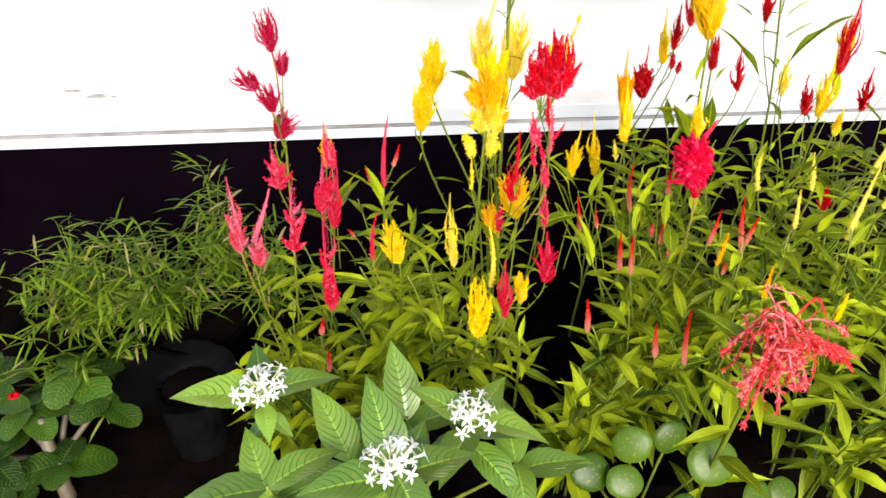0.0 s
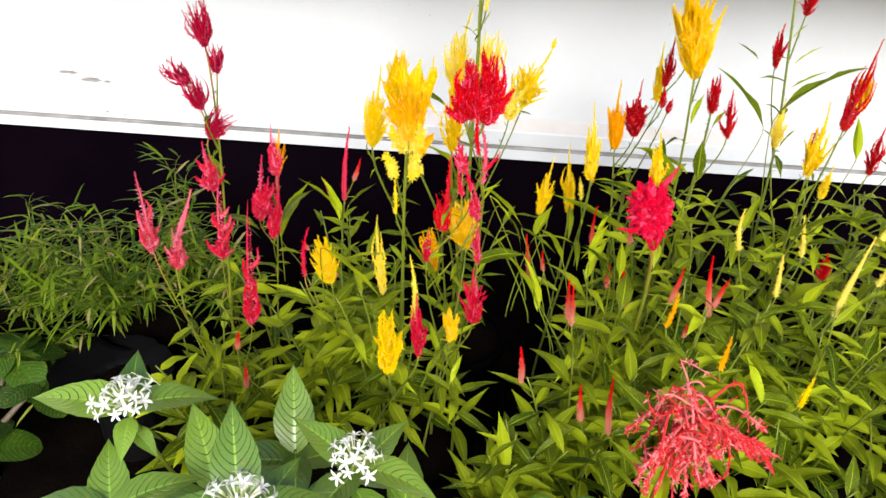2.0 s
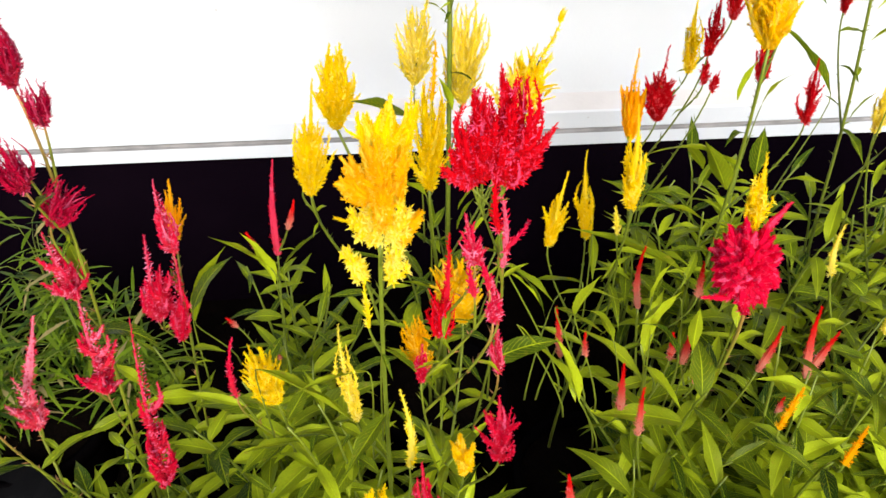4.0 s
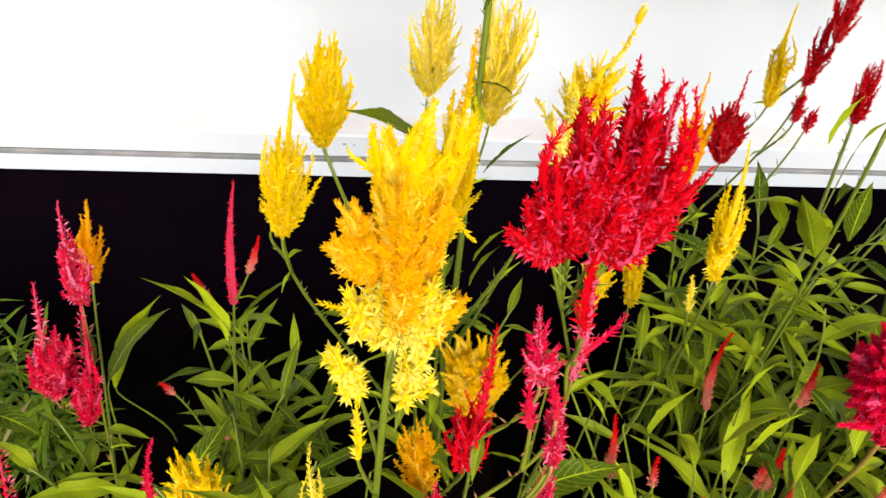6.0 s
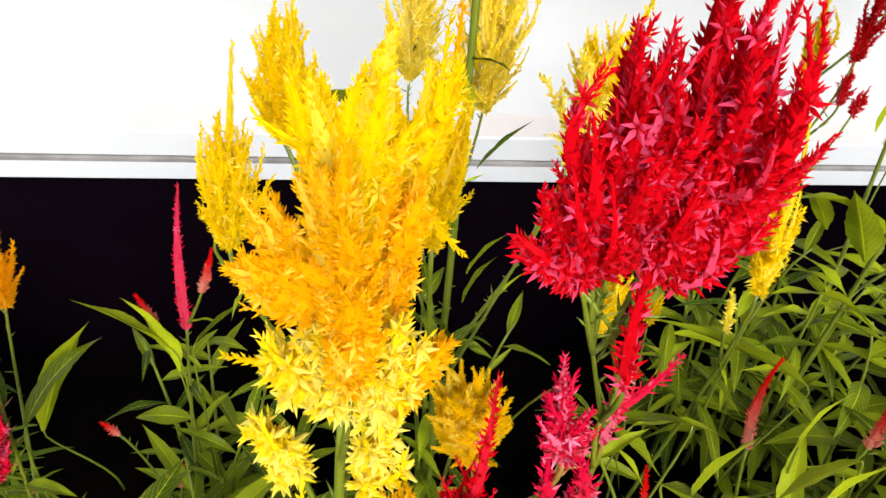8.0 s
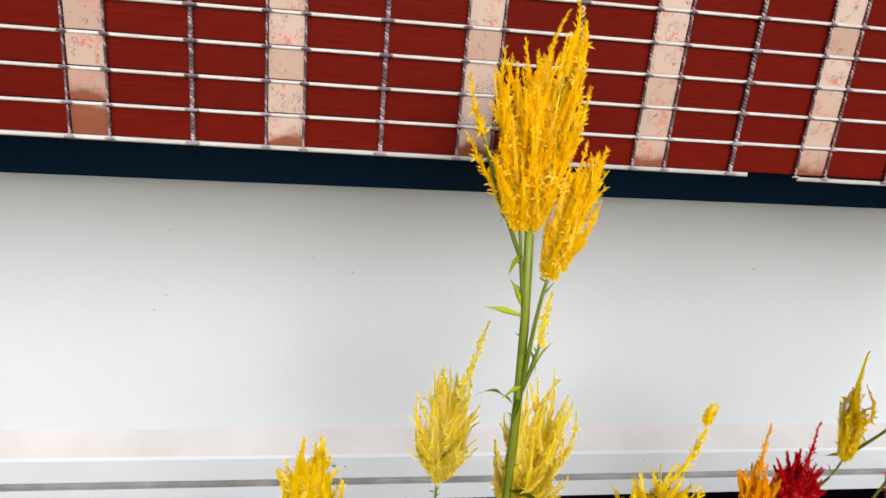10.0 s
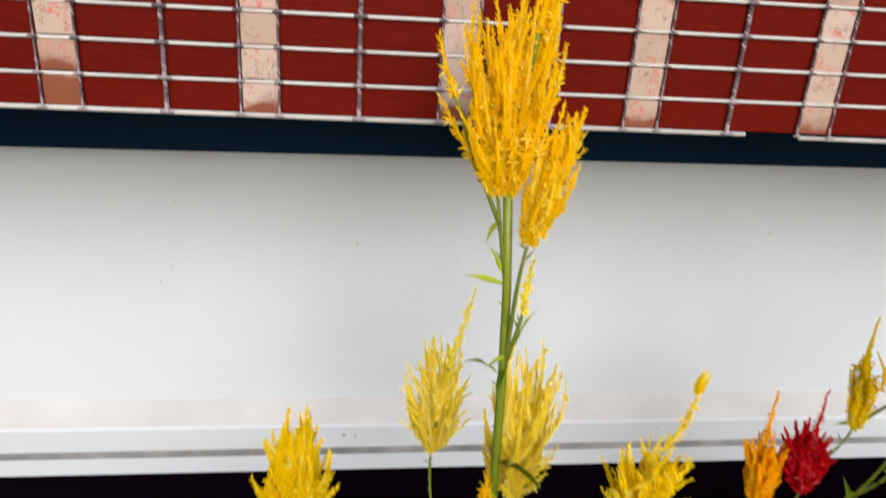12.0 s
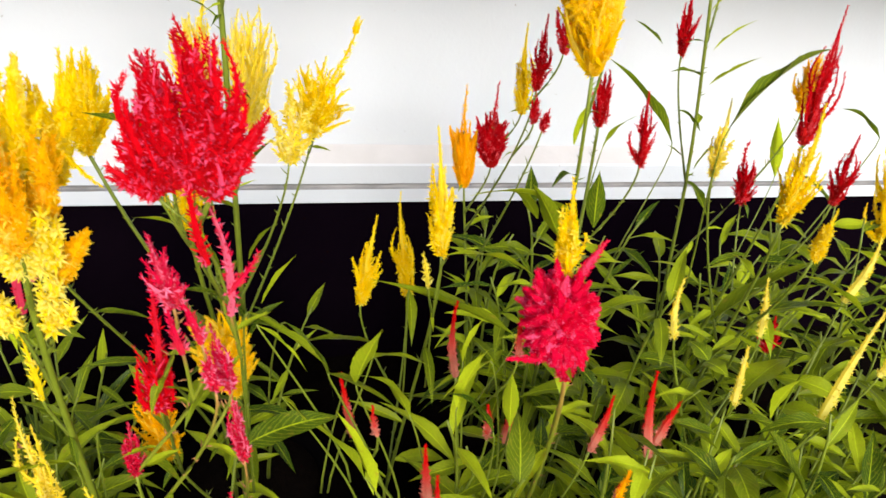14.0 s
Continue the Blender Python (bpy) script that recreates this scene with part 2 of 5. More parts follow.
def tube(heap, pts, radii, tint, sides=6):
    pts = np.asarray(pts, float)
    n = len(pts)
    verts, tints = [], []
    for i, p in enumerate(pts):
        d = pts[min(i + 1, n - 1)] - pts[max(i - 1, 0)]
        u, w, _ = frame_of(d)
        for k in range(sides):
            a = 2 * math.pi * k / sides
            verts.append(p + radii[i] * (math.cos(a) * u + math.sin(a) * w))
            tints.append(tint[i])
    faces = []
    for i in range(n - 1):
        for k in range(sides):
            a, b = i * sides + k, i * sides + (k + 1) % sides
            faces.append((a, b, b + sides, a + sides))
    faces.append(tuple(range(sides))[::-1])
    faces.append(tuple(range((n - 1) * sides, n * sides)))
    heap.add(verts, faces, tints)


def hermite(p0, t0, p1, t1, n):
    s = np.linspace(0, 1, n)[:, None]
    return (2 * s**3 - 3 * s**2 + 1) * p0 + (s**3 - 2 * s**2 + s) * t0 + (-2 * s**3 + 3 * s**2) * p1 + (s**3 - s**2) * t1


def floret(heap, at, way, length, width, tint):
    """One pointed tepal: a thin three-sided spine, widest a third of the way up."""
    u, w, d = frame_of(way)
    m = at + d * length * 0.35
    verts = [at, m + u * width, m - 0.5 * width * u + 0.85 * width * w, m - 0.5 * width * u - 0.85 * width * w, at + d * length]
    heap.add(verts, [(0, 2, 1), (0, 3, 2), (0, 1, 3), (1, 2, 4), (2, 3, 4), (3, 1, 4)], [max(0, tint - 0.3), tint, tint, tint, min(1, tint + 0.25)])


def spire(heap, base, tip, width, long, bend=0.12, low=0.0, high=1.0, r=R3, dense=1.0, open_low=0.0, lean=None, opened=0, star=0.0055):
    """A tapering finger of the flower, set all over with small pointed florets; lean: the way in which it sets out before it turns up to its tip."""
    base, tip = np.asarray(base, float), np.asarray(tip, float)
    d = tip - base
    length = np.linalg.norm(d)
    side = r.normal(size=3)
    side -= d * (side @ d) / (length**2 + 1e-12)
    if lean is None:
        pts = hermite(base, d + bend * length * side, tip, d - bend * length * side, 7)
    else:
        pts = hermite(base, lean, tip, 2 * d - lean + bend * length * side, 7)
    s = np.linspace(0, 1, 7)
    core = width * 0.36 * (0.55 + 0.45 * np.sin(math.pi * np.minimum(1, s + 0.25))) * (1 - 0.85 * s**3) + width * 0.02
    tube(heap, pts, core, low + (high - low) * (0.25 + 0.7 * s), 5)
    n = int(max(12, min(190, dense * 7.5 * length / long * max(1.0, width / long))))
    q = (np.arange(n) + r.rand(n)) / n
    i = np.minimum(5, (q * 6).astype(int))
    f = (q * 6 - i)[:, None]
    p = pts[i] * (1 - f) + pts[i + 1] * f
    axes = [frame_of(pts[k + 1] - pts[k]) for k in range(6)]
    u, w, ax = (np.array([axes[k][c] for k in range(6)])[i] for c in range(3))
    a = r.rand(n)[:, None] * 2 * math.pi
    out = np.cos(a) * u + np.sin(a) * w
    rr = np.interp(q, s, core)[:, None]
    ln = long * (0.6 + 0.7 * r.rand(n)) * (1.15 - 0.5 * q)
    wd = ln * (0.15 + 0.12 * open_low * (1 - q))
    florets(heap, p + out * rr * 0.75, out + ax * (0.7 + q)[:, None] + 0.25 * r.normal(size=(n, 3)), ln, wd, low + (high - low) * (0.2 + 0.75 * q) + 0.1 * r.normal(size=n))
    if opened:
        k = r.randint(0, n, opened)
        k = k[q[k] < 0.85]
        if len(k):
            rosettes(heap, p[k] + out[k] * rr[k] * 0.9, out[k] + 0.5 * ax[k], star, 1.0 + 0.9 * r.rand(len(k)), r)


def rosettes(heap, at, way, size, tint, r):
    """Opened florets: five pointed tepals round each mouth."""
    d = way / np.linalg.norm(way, axis=1)[:, None]
    u = np.cross(np.where(np.abs(d[:, 2:]) < 0.9, [[0, 0, 1.0]], [[1.0, 0, 0]]), d)
    u /= np.linalg.norm(u, axis=1)[:, None]
    w = np.cross(d, u)
    turn = r.rand(len(at)) * 6
    for k in range(5):
        a = (turn + k * 2 * math.pi / 5)[:, None]
        ln = size * (0.8 + 0.4 * r.rand(len(at)))
        florets(heap, at, np.cos(a) * u + np.sin(a) * w + (0.35 + 0.5 * r.rand(len(at)))[:, None] * d, ln, ln * 0.17, tint)


def florets(heap, at, way, ln, wd, tint):
    """Many pointed tepals at once."""
    n = len(at)
    d = way / np.linalg.norm(way, axis=1)[:, None]
    u = np.cross(np.where(np.abs(d[:, 2:]) < 0.9, [[0, 0, 1.0]], [[1.0, 0, 0]]), d)
    u /= np.linalg.norm(u, axis=1)[:, None]
    w = np.cross(d, u)
    ln, wd = ln[:, None], wd[:, None]
    m = at + d * ln * 0.35
    v = np.stack([at, m + u * wd, m - 0.5 * wd * u + 0.85 * wd * w, m - 0.5 * wd * u - 0.85 * wd * w, at + d * ln], 1).reshape(-1, 3)
    tri = np.array([(0, 2, 1), (0, 3, 2), (0, 1, 3), (1, 2, 4), (2, 3, 4), (3, 1, 4)])
    faces = (tri[None] + 5 * np.arange(n)[:, None, None]).reshape(-1, 3)
    heap.f.extend((faces + heap.n).tolist())
    heap.v.append(v)
    heap.t.append(np.clip(np.stack([tint - 0.3, tint, tint, tint, tint + 0.25], 1), 0, 2).ravel())
    heap.n += len(v)


def plume(heap, base, tip, width, r=R3, fingers=26, long=0.0, stars=0, wild=0.16, star=0.0055, thick=0.0, mid=0.62):
    """A feathery head: many fingers that leave one axis, bend out and turn upward, each with its own free point."""
    base, tip = np.asarray(base, float), np.asarray(tip, float)
    d = tip - base
    u, w, ax = frame_of(d)
    thick = thick or min(0.0088, max(0.0036, width * 0.15))
    long = long or min(0.0050, max(0.0030, thick * 0.95))
    spire(heap, base, base + 0.92 * d, thick * 1.2, long, 0.06, 0.1, 1.0, r)
    for k in range(fingers):
        q = (k + 0.5) / fingers
        a = k * 2.4 + r.normal() * 0.3
        out = math.cos(a) * u + math.sin(a) * w
        h = min(1.02, 0.16 + 0.86 * q**0.85 * (0.85 + 0.25 * r.rand()))
        reach = 0.5 * width * np.interp(h, [0.1, 0.33, mid, 1.02], [0.55, 0.90, 1.05, 0.42]) * (0.30 + 0.75 * math.sqrt(r.rand()))
        start = base + d * max(0.0, h - 0.42 - 0.12 * r.rand()) * 0.9
        end = base + d * h + out * reach
        fl = np.linalg.norm(end - start)
        spire(heap, start, end, thick * (0.7 + 0.5 * r.rand()), long, 0.08, 0.05 + 0.3 * q, 0.8 + 0.25 * q, r, 0.9, 0.4, ((0.1 + 0.6 * r.rand()) * out + 0.8 * ax) * fl * 0.9 + wild * fl * r.normal(size=3), stars, star)
        if width > 0.045 and k % 3 == 0:
            m = start * 0.4 + end * 0.6
            turn = out * math.cos(1.1) + np.cross(ax, out) * math.sin(1.1) * (1 if k % 2 else -1)
            spire(heap, m, m + turn * reach * 0.45 + ax * fl * 0.36, thick * 0.7, long, 0.1, 0.4, 0.95, r, 0.8, 0.3)


def fan(heap, base, tip, width, r=R3, n=34):
    """An open head of thin curved threads, like a sea anemone, thicker and crowded at the foot."""
    base, tip = np.asarray(base, float), np.asarray(tip, float)
    d = tip - base
    u, w, ax = frame_of(d)
    for k in range(n):
        q = (k + 0.5) / n
        a = k * 2.4 + 0.4 * r.rand()
        out = math.cos(a) * u + math.sin(a) * w
        start = base + d * 0.38 * q * r.rand()
        h = 0.45 + 0.58 * r.rand() ** 0.7
        end = base + d * h + out * width * (0.5 - 0.14 * q) * (0.35 + 0.65 * math.sqrt(r.rand()))
        fl = np.linalg.norm(end - start)
        spire(heap, start, end, 0.0042 * (0.7 + 0.6 * r.rand()), 0.0040, 0.2, 0.3, 1.0, r, 0.6, 0.0, (0.5 * out + 0.7 * ax) * fl * 0.9 + 0.40 * fl * r.normal(size=3))
    for k in range(9):
        a = k * 2.4
        out = math.cos(a) * u + math.sin(a) * w
        spire(heap, base + 0.04 * d, base + d * (0.3 + 0.3 * r.rand()) + out * width * 0.22, 0.005, 0.0036, 0.1, 0.35, 0.8, r, 1.0, 0.3, None, 2)


def brush(heap, base, tip, width, r=R3):
    """A loose spike set with level, half-opened florets, over a foot of short crowded sprays."""
    base, tip = np.asarray(base, float), np.asarray(tip, float)
    d = tip - base
    length = np.linalg.norm(d)
    u, w, ax = frame_of(d)
    spire(heap, base, tip, 0.0046, 0.0040, 0.10, 0.2, 1.0, r, 0.9, 0.0)
    n = int(length / 0.0011)
    q = (np.arange(n) + r.rand(n)) / n * 0.85
    a = (np.arange(n) * 2.4)[:, None]
    out = np.cos(a) * u + np.sin(a) * w
    ln = (0.0030 + 0.0045 * (1 - q)) * (0.7 + 0.5 * r.rand(n)) * min(1.0, 0.35 + width / 0.03)
    florets(heap, base + d * q[:, None] + out * 0.001, out + 0.35 * ax + 0.2 * r.normal(size=(n, 3)), ln, ln * 0.16, np.where(r.rand(n) < 0.4, 2.0, 0.7))
    for k in range(20):
        z = k / 20
        a = k * 2.4 + r.rand()
        out = math.cos(a) * u + math.sin(a) * w
        start = base + d * 0.6 * z * r.rand()
        end = start + out * width * (0.52 - 0.2 * z) * (0.5 + 0.6 * r.rand()) + ax * min(length, 0.085) * (0.12 + 0.30 * r.rand())
        spire(heap, start, end, min(0.0074, width * 0.27), 0.0042, 0.12, 0.1, 0.9, r, 0.9, 0.4, (0.9 * out + 0.5 * ax) * np.linalg.norm(end - start), 2, 0.0045)


def cluster(heap, base, tip, width, r=R3):
    """A small pointed plume with one leading spike."""
    base, tip = np.asarray(base, float), np.asarray(tip, float)
    d = tip - base
    spire(heap, base + 0.4 * d, tip, min(0.0055, width * 0.2), 0.0036, 0.08, 0.4, 1.0, r, 1.2)
    plume(heap, base, base + 0.8 * d, width * 1.1, r, 16, 0.0038, 1, 0.2, 0.0045, min(0.0054, max(0.0032, width * 0.19)))


def torch(heap, base, tip, width, r=R3):
    """A slim head: a pointed spire over a skirt of free, open sprays."""
    base, tip = np.asarray(base, float), np.asarray(tip, float)
    d = tip - base
    spire(heap, base + 0.3 * d, tip, min(0.0066, width * 0.26), 0.0036, 0.06, 0.4, 1.0, r, 1.2)
    plume(heap, base, base + 0.72 * d, width * 1.15, r, 24, 0.0044, 2, 0.2, 0.0055, min(0.0056, max(0.0030, width * 0.17)))


def crest(heap, base, tip, width, r=R3, long=0.0042):
    """A rounded, crumpled head of short crowded florets, with a few free fingers."""
    base, tip = np.asarray(base, float), np.asarray(tip, float)
    c, d = (base + tip) / 2, tip - base
    u, w, ax = frame_of(d)
    h = np.linalg.norm(d) * 0.5
    for k in range(230):
        z = 1 - 2 * (k + 0.5) / 230
        a = k * 2.39996
        rad = math.sqrt(1 - z * z)
        lump = 0.88 + 0.13 * math.sin(4 * a + 3 * z) * math.cos(7 * z) + 0.05 * r.normal()
        out = (math.cos(a) * u + math.sin(a) * w) * rad * width * 0.5 * lump * (1 + 0.12 * z) + ax * z * h * lump
        spire(heap, c + out * 0.5, c + out * (0.97 if k % 11 else 1.06), 0.0150, long * 0.62, 0.25, 0.55, 0.95, r, 0.7, 0.4, None, 3, 0.0036)
    for k in range(5):
        a = k * 1.3
        out = (math.cos(a) * u + math.sin(a) * w) * 0.2 * width
        spire(heap, base - ax * 0.012, c + out, 0.012, long, 0.1, 0.0, 0.6, r)


def leaf_mesh(name, mat, width, droop, fold, wave, ovate=0.0, rows=20, cols=6, quilt=0.0, seed=1):
    """A leaf one unit long, along +y, its face up; width is its whole breadth."""
    r = random.Random(seed)
    verts, uv, faces = [], [], []
    ph = r.random() * 6
    for i in range(rows + 1):
        s = i / rows
        half = 0.5 * width * (math.sin(math.pi * s ** (0.74 - 0.12 * ovate)) ** (1.3 - 0.4 * ovate)) if 0 < s < 1 else 0.0
        if ovate >= 0.8 and 0 < s < 1:
            half = 0.5 * width * math.sqrt(max(0.0, 1 - (2 * s**0.9 - 1) ** 2))
        half *= 1 + 0.05 * math.sin(s * 47 + ph) * (1 - ovate)
        half = max(half, 0.012 * (1 - s))
        y = math.sin(droop * s) / max(droop, 1e-4) if droop else s
        z = -(1 - math.cos(droop * s)) / max(droop, 1e-4) if droop else 0.0
        for j in range(cols + 1):
            c = 2 * j / cols - 1
            lift = fold * abs(c) * half + wave * half * math.sin(s * 11 + ph + (2 if c > 0 else 0)) * abs(c)
            if quilt:
                lift += quilt * width * (0.5 - abs(((s - 0.11 * abs(c)) * 11) % 1 - 0.5)) * (1 - abs(c) ** 3) * math.sin(math.pi * s)
            verts.append((c * half, y, z + lift + 0.0))
            uv.append((c, s))
    for i in range(rows):
        for j in range(cols):
            a = i * (cols + 1) + j
            faces.append((a, a + 1, a + cols + 2, a + cols + 1))
    return mesh_of(name, verts, faces, mat, uv=uv)


LEAVES = [leaf_mesh("leaf", LEAF, w, dr, fo, wa, seed=i) for i, (w, dr, fo, wa) in enumerate(
    [(0.20, 0.5, 0.40, 0.20), (0.18, 0.9, 0.30, 0.25), (0.215, 0.25, 0.50, 0.16), (0.185, 0.7, 0.35, 0.30), (0.25, 1.2, 0.25, 0.22), (0.15, 0.35, 0.5, 0.2)])]
BROAD = [leaf_mesh("leaf", LEAF, w, dr, fo, wa, 0.5, seed=i + 20) for i, (w, dr, fo, wa) in enumerate(
    [(0.28, 0.6, 0.28, 0.16), (0.31, 1.0, 0.22, 0.2), (0.26, 0.35, 0.38, 0.16)])]


def aim(at, azimuth, rise, length, twist=0.0):
    """Pose of a leaf that leaves its stem at that place: azimuth round the stem, rise above the level, in degrees."""
    return Matrix.Translation(at) @ Euler((0, 0, radians(azimuth))).to_matrix().to_4x4() @ Euler((radians(rise), radians(twist), 0)).to_matrix().to_4x4() @ Matrix.Scale(length, 4)


def leafy(plant, pts, count, start=0.12, stop=0.95, size=0.115, kinds=LEAVES, r=rng, top=0.42, name="leaf", slim=1.0):
    """Leaves in turn up a stem, shorter and steeper towards its top."""
    n = len(pts) - 1
    az = r.random() * 360
    for k in range(count):
        q = start + (stop - start) * (k + 0.5 * r.random()) / count
        i = min(n - 1, int(q * n))
        p = pts[i] + (pts[i + 1] - pts[i]) * (q * n - i)
        az += 137 + r.uniform(-25, 25)
        length = size * (1 - (1 - top) * q) * r.uniform(0.75, 1.2)
        m = aim(Vector(p), az, r.uniform(-14, 24) + 26 * q, length, r.uniform(-22, 22)) @ Matrix.Diagonal((slim, 1, 1, 1))
        part(name, r.choice(kinds), plant, "", Matrix.Translation(-Vector(plant.location)) @ m)


def blade(plant, start, end, width, twig=True, roll=0):
    """One leaf laid from its foot to its point, arched a little and rolled about its length, and the twig that holds it."""
    a, b = Vector(start), Vector(end)
    along = b - a
    long = along.length
    side = along.cross(Vector((0, 0.45, 1))).normalized()
    up = side.cross(along).normalized()
    me = LEAVES[int(1000 * long) % 3]
    wide = width / (0.20, 0.18, 0.215)[int(1000 * long) % 3]
    m = Matrix.Translation(a) @ Matrix((side, along.normalized(), up)).transposed().to_4x4() @ Matrix.Rotation(radians(roll), 4, "Y") @ Matrix.Diagonal((wide, long * 1.06, long, 1)) @ Euler((0.22, 0, 0)).to_matrix().to_4x4()
    part("leaf", me, plant, "", Matrix.Translation(-Vector(plant.location)) @ m)
    if not twig:
        return
    here = np.array(plant.location)
    foot = here * [0.35, 0.35, 0.35] + np.array(start) * [0.65, 0.65, 0.65]
    pts = hermite(foot, np.array([0, 0, 0.12]), np.array(start), np.array(along) * 0.4, 8)
    s = Heap()
    tube(s, pts - here, np.linspace(0.0012, 0.0007, 8), np.linspace(0.4, 1, 8), 5)
    part("stem", s.mesh("stem", STEM), plant)


GROWN = {}


def slimness(root):
    """The plants close to the wall carry narrower leaves than those in front."""
    return 0.84 if root[1] > 1.05 else 1.0


def heads(plant, flowers, root, r=rng, leaves=8, size=0.115):
    """The flower heads of one plant, each on a stem from the root, with leaves up the stem."""
    slim = slimness(root)
    root = np.asarray(root, float)
    here = np.asarray(plant.location, float)
    grown = GROWN.setdefault(plant.name, [])
    for kind, colour, base, tip, width, *via in flowers:
        base, tip = np.asarray(base, float), np.asarray(tip, float)
        h = Heap()
        if kind == "plume":
            plume(h, base - here, tip - here, width, R3, int(22 + 400 * width), 0.0, 1)
        elif kind == "club":
            plume(h, base - here, tip - here, width, R3, int(8 + 180 * width), 0.0035, 2, 0.16, 0.0046, 0.0118, 0.74)
        elif kind == "spray":
            plume(h, base - here, tip - here, width, R3, int(10 + 260 * width), 0.0042, 2, 0.30, 0.0050, 0.0060, 0.7)
        elif kind == "wisp":
            plume(h, base - here, tip - here, width, R3, 62, 0.0034, 3, 0.2, 0.0044, 0.0047, 0.62)
        elif kind == "full":
            plume(h, base - here, tip - here, width, R3, 64, 0.0034, 1, 0.10, 0.005, 0.0110, 0.97)
            crest(h, base - here + 0.2 * (tip - base), base - here + 0.86 * (tip - base), width * 0.82, R3, 0.0042)
        elif kind == "tuft":
            plume(h, base - here, tip - here, width, R3, 14, 0.0026, 0, 0.1, 0.004, 0.0022, 0.9)
        elif kind == "star":
            plume(h, base - here, tip - here, width, R3, 14, 0.0050, 5, 0.45, 0.0062, 0.0042, 0.75)
        elif kind == "torch":
            torch(h, base - here, tip - here, width)
        elif kind == "cluster":
            cluster(h, base - here, tip - here, width)
        elif kind == "fan":
            fan(h, base - here, tip - here, width)
        elif kind == "brush":
            brush(h, base - here, tip - here, width)
        elif kind == "crest":
            crest(h, base - here, tip - here, width)
        elif kind == "bud":
            spire(h, base - here, tip - here, width * 0.72, 0.0040, 0.08, -0.7, 1.1, dense=1.2, opened=2, star=0.0036)
        elif kind == "finger":
            spire(h, base - here, tip - here, width * 0.55, 0.0036, 0.08, 0.2, 1.0, dense=1.2)
        else:
            spire(h, base - here, tip - here, width * 0.62, 0.0048, 0.12, -0.4 if colour == "pale" else 0.2, 1.0, dense=0.8, opened=9 if colour == "pale" else 3, star=0.0046)
        word = {"plume": "flower_plume", "star": "flower_plume", "cluster": "flower_plume", "torch": "flower_plume", "wisp": "flower_plume", "club": "flower_plume", "spray": "flower_plume", "full": "flower_plume", "fan": "flower_plume", "brush": "flower_plume", "crest": "flower_crest"}.get(kind, "flower_spike")
        part(word, h.mesh(word, PETALS["bud" if kind == "bud" else colour], smooth=False), plant, WORDS[colour] if kind != "bud" else "red-tipped pale pink flower bud")
        if kind in ("finger", "tuft"):
            continue
        way = (tip - base) / max(np.linalg.norm(tip - base), 1e-6)
        joint = None
        for line in grown:
            for p in line:
                rise, off = base[2] - p[2], math.hypot(base[0] - p[0], base[1] - p[1])
                if 0.035 < rise < 0.30 and off < 0.36 * rise + 0.008 and (joint is None or rise + 2 * off < joint[0]):
                    joint = (rise + 2 * off, p)
        thick = 0.0022 if joint is None and kind in ("plume", "star", "crest") else 0.0011 if kind in ("spray", "brush") else 0.0016
        if via:
            line = np.array([root, *via[0], base])
            along = np.r_[0, np.cumsum(np.linalg.norm(np.diff(line, axis=0), axis=1))]
            pts = np.stack([np.interp(np.linspace(0, along[-1], 14), along, line[:, c]) for c in range(3)], 1)
            pts[1:-1] = (pts[:-2] + 2 * pts[1:-1] + pts[2:]) / 4
            tall, joint = along[-1], None
            wide = np.linspace(1.5, 1.0, 14) * (0.0027 if colour == "yellowdeep" and kind == "wisp" else 0.0018)
        elif joint is None:
            foot = root + np.array([r.uniform(-0.03, 0.03), r.uniform(-0.03, 0.03), 0.0])
            tall = base[2] - foot[2]
            pts = hermite(foot, np.array([0.06 * r.uniform(-1, 1), 0.06 * r.uniform(-1, 1), tall]), base, way * tall * 0.45, 14)
            wide = np.linspace(thick * 1.5, thick * 0.8, 14)
        else:
            foot = joint[1]
            tall = np.linalg.norm(base - foot)
            side = (base - foot) * [0.9, 0.9, 0.35] + [0, 0, 0.35 * tall]
            pts = hermite(foot, side, base, way * tall * 0.8, 14)
            wide = np.linspace(thick, thick * 0.6, 14)
        grown.append(pts)
        s = Heap()
        tube(s, pts - here, wide, np.linspace(0, 1, 14), 6)
        for k in range(int(tall / 0.018)):
            q = r.uniform(0.3, 1.0) * 12.9
            p = pts[int(q)] + (pts[int(q) + 1] - pts[int(q)]) * (q % 1)
            floret(s, p - here, np.array([r.uniform(-1, 1), r.uniform(-1, 1), 0.8]), r.uniform(0.005, 0.012), 0.0008, 1.0)
        part("stem", s.mesh("stem", ROSY if colour in ("wine", "pink", "pinkred", "magenta") else STEM), plant)
        if leaves and joint is None:
            leafy(plant, pts, max(3, int(leaves * tall / 0.5)), 0.22, 0.62 if kind in ("plume", "star", "spray", "club") else 0.88, size, LEAVES if r.random() < 0.6 else BROAD, r, slim=slim)
        elif leaves and kind not in ("spray", "club", "star"):
            leafy(plant, pts, 1 + int(tall / 0.10), 0.05, 0.35, size * 0.27, LEAVES, r, slim=slim)


WORDS = {
    "red": "crimson feathery flower head", "bigred": "large scarlet feathery flower head", "darkred": "dark red pointed flower head",
    "wine": "wine-red tangled flower head", "lemon": "lemon-yellow opened flower head", "pinkred": "pink-red feathery flower head", "pink": "soft pink loose flower head", "magenta": "magenta-pink flower head", "yellow": "bright yellow feathery flower head",
    "orangeyellow": "orange-yellow feathery flower head", "yellowdeep": "deep yellow feathery flower head",
    "orange": "orange feathery flower head", "pale": "pale yellow opened flower head",
}


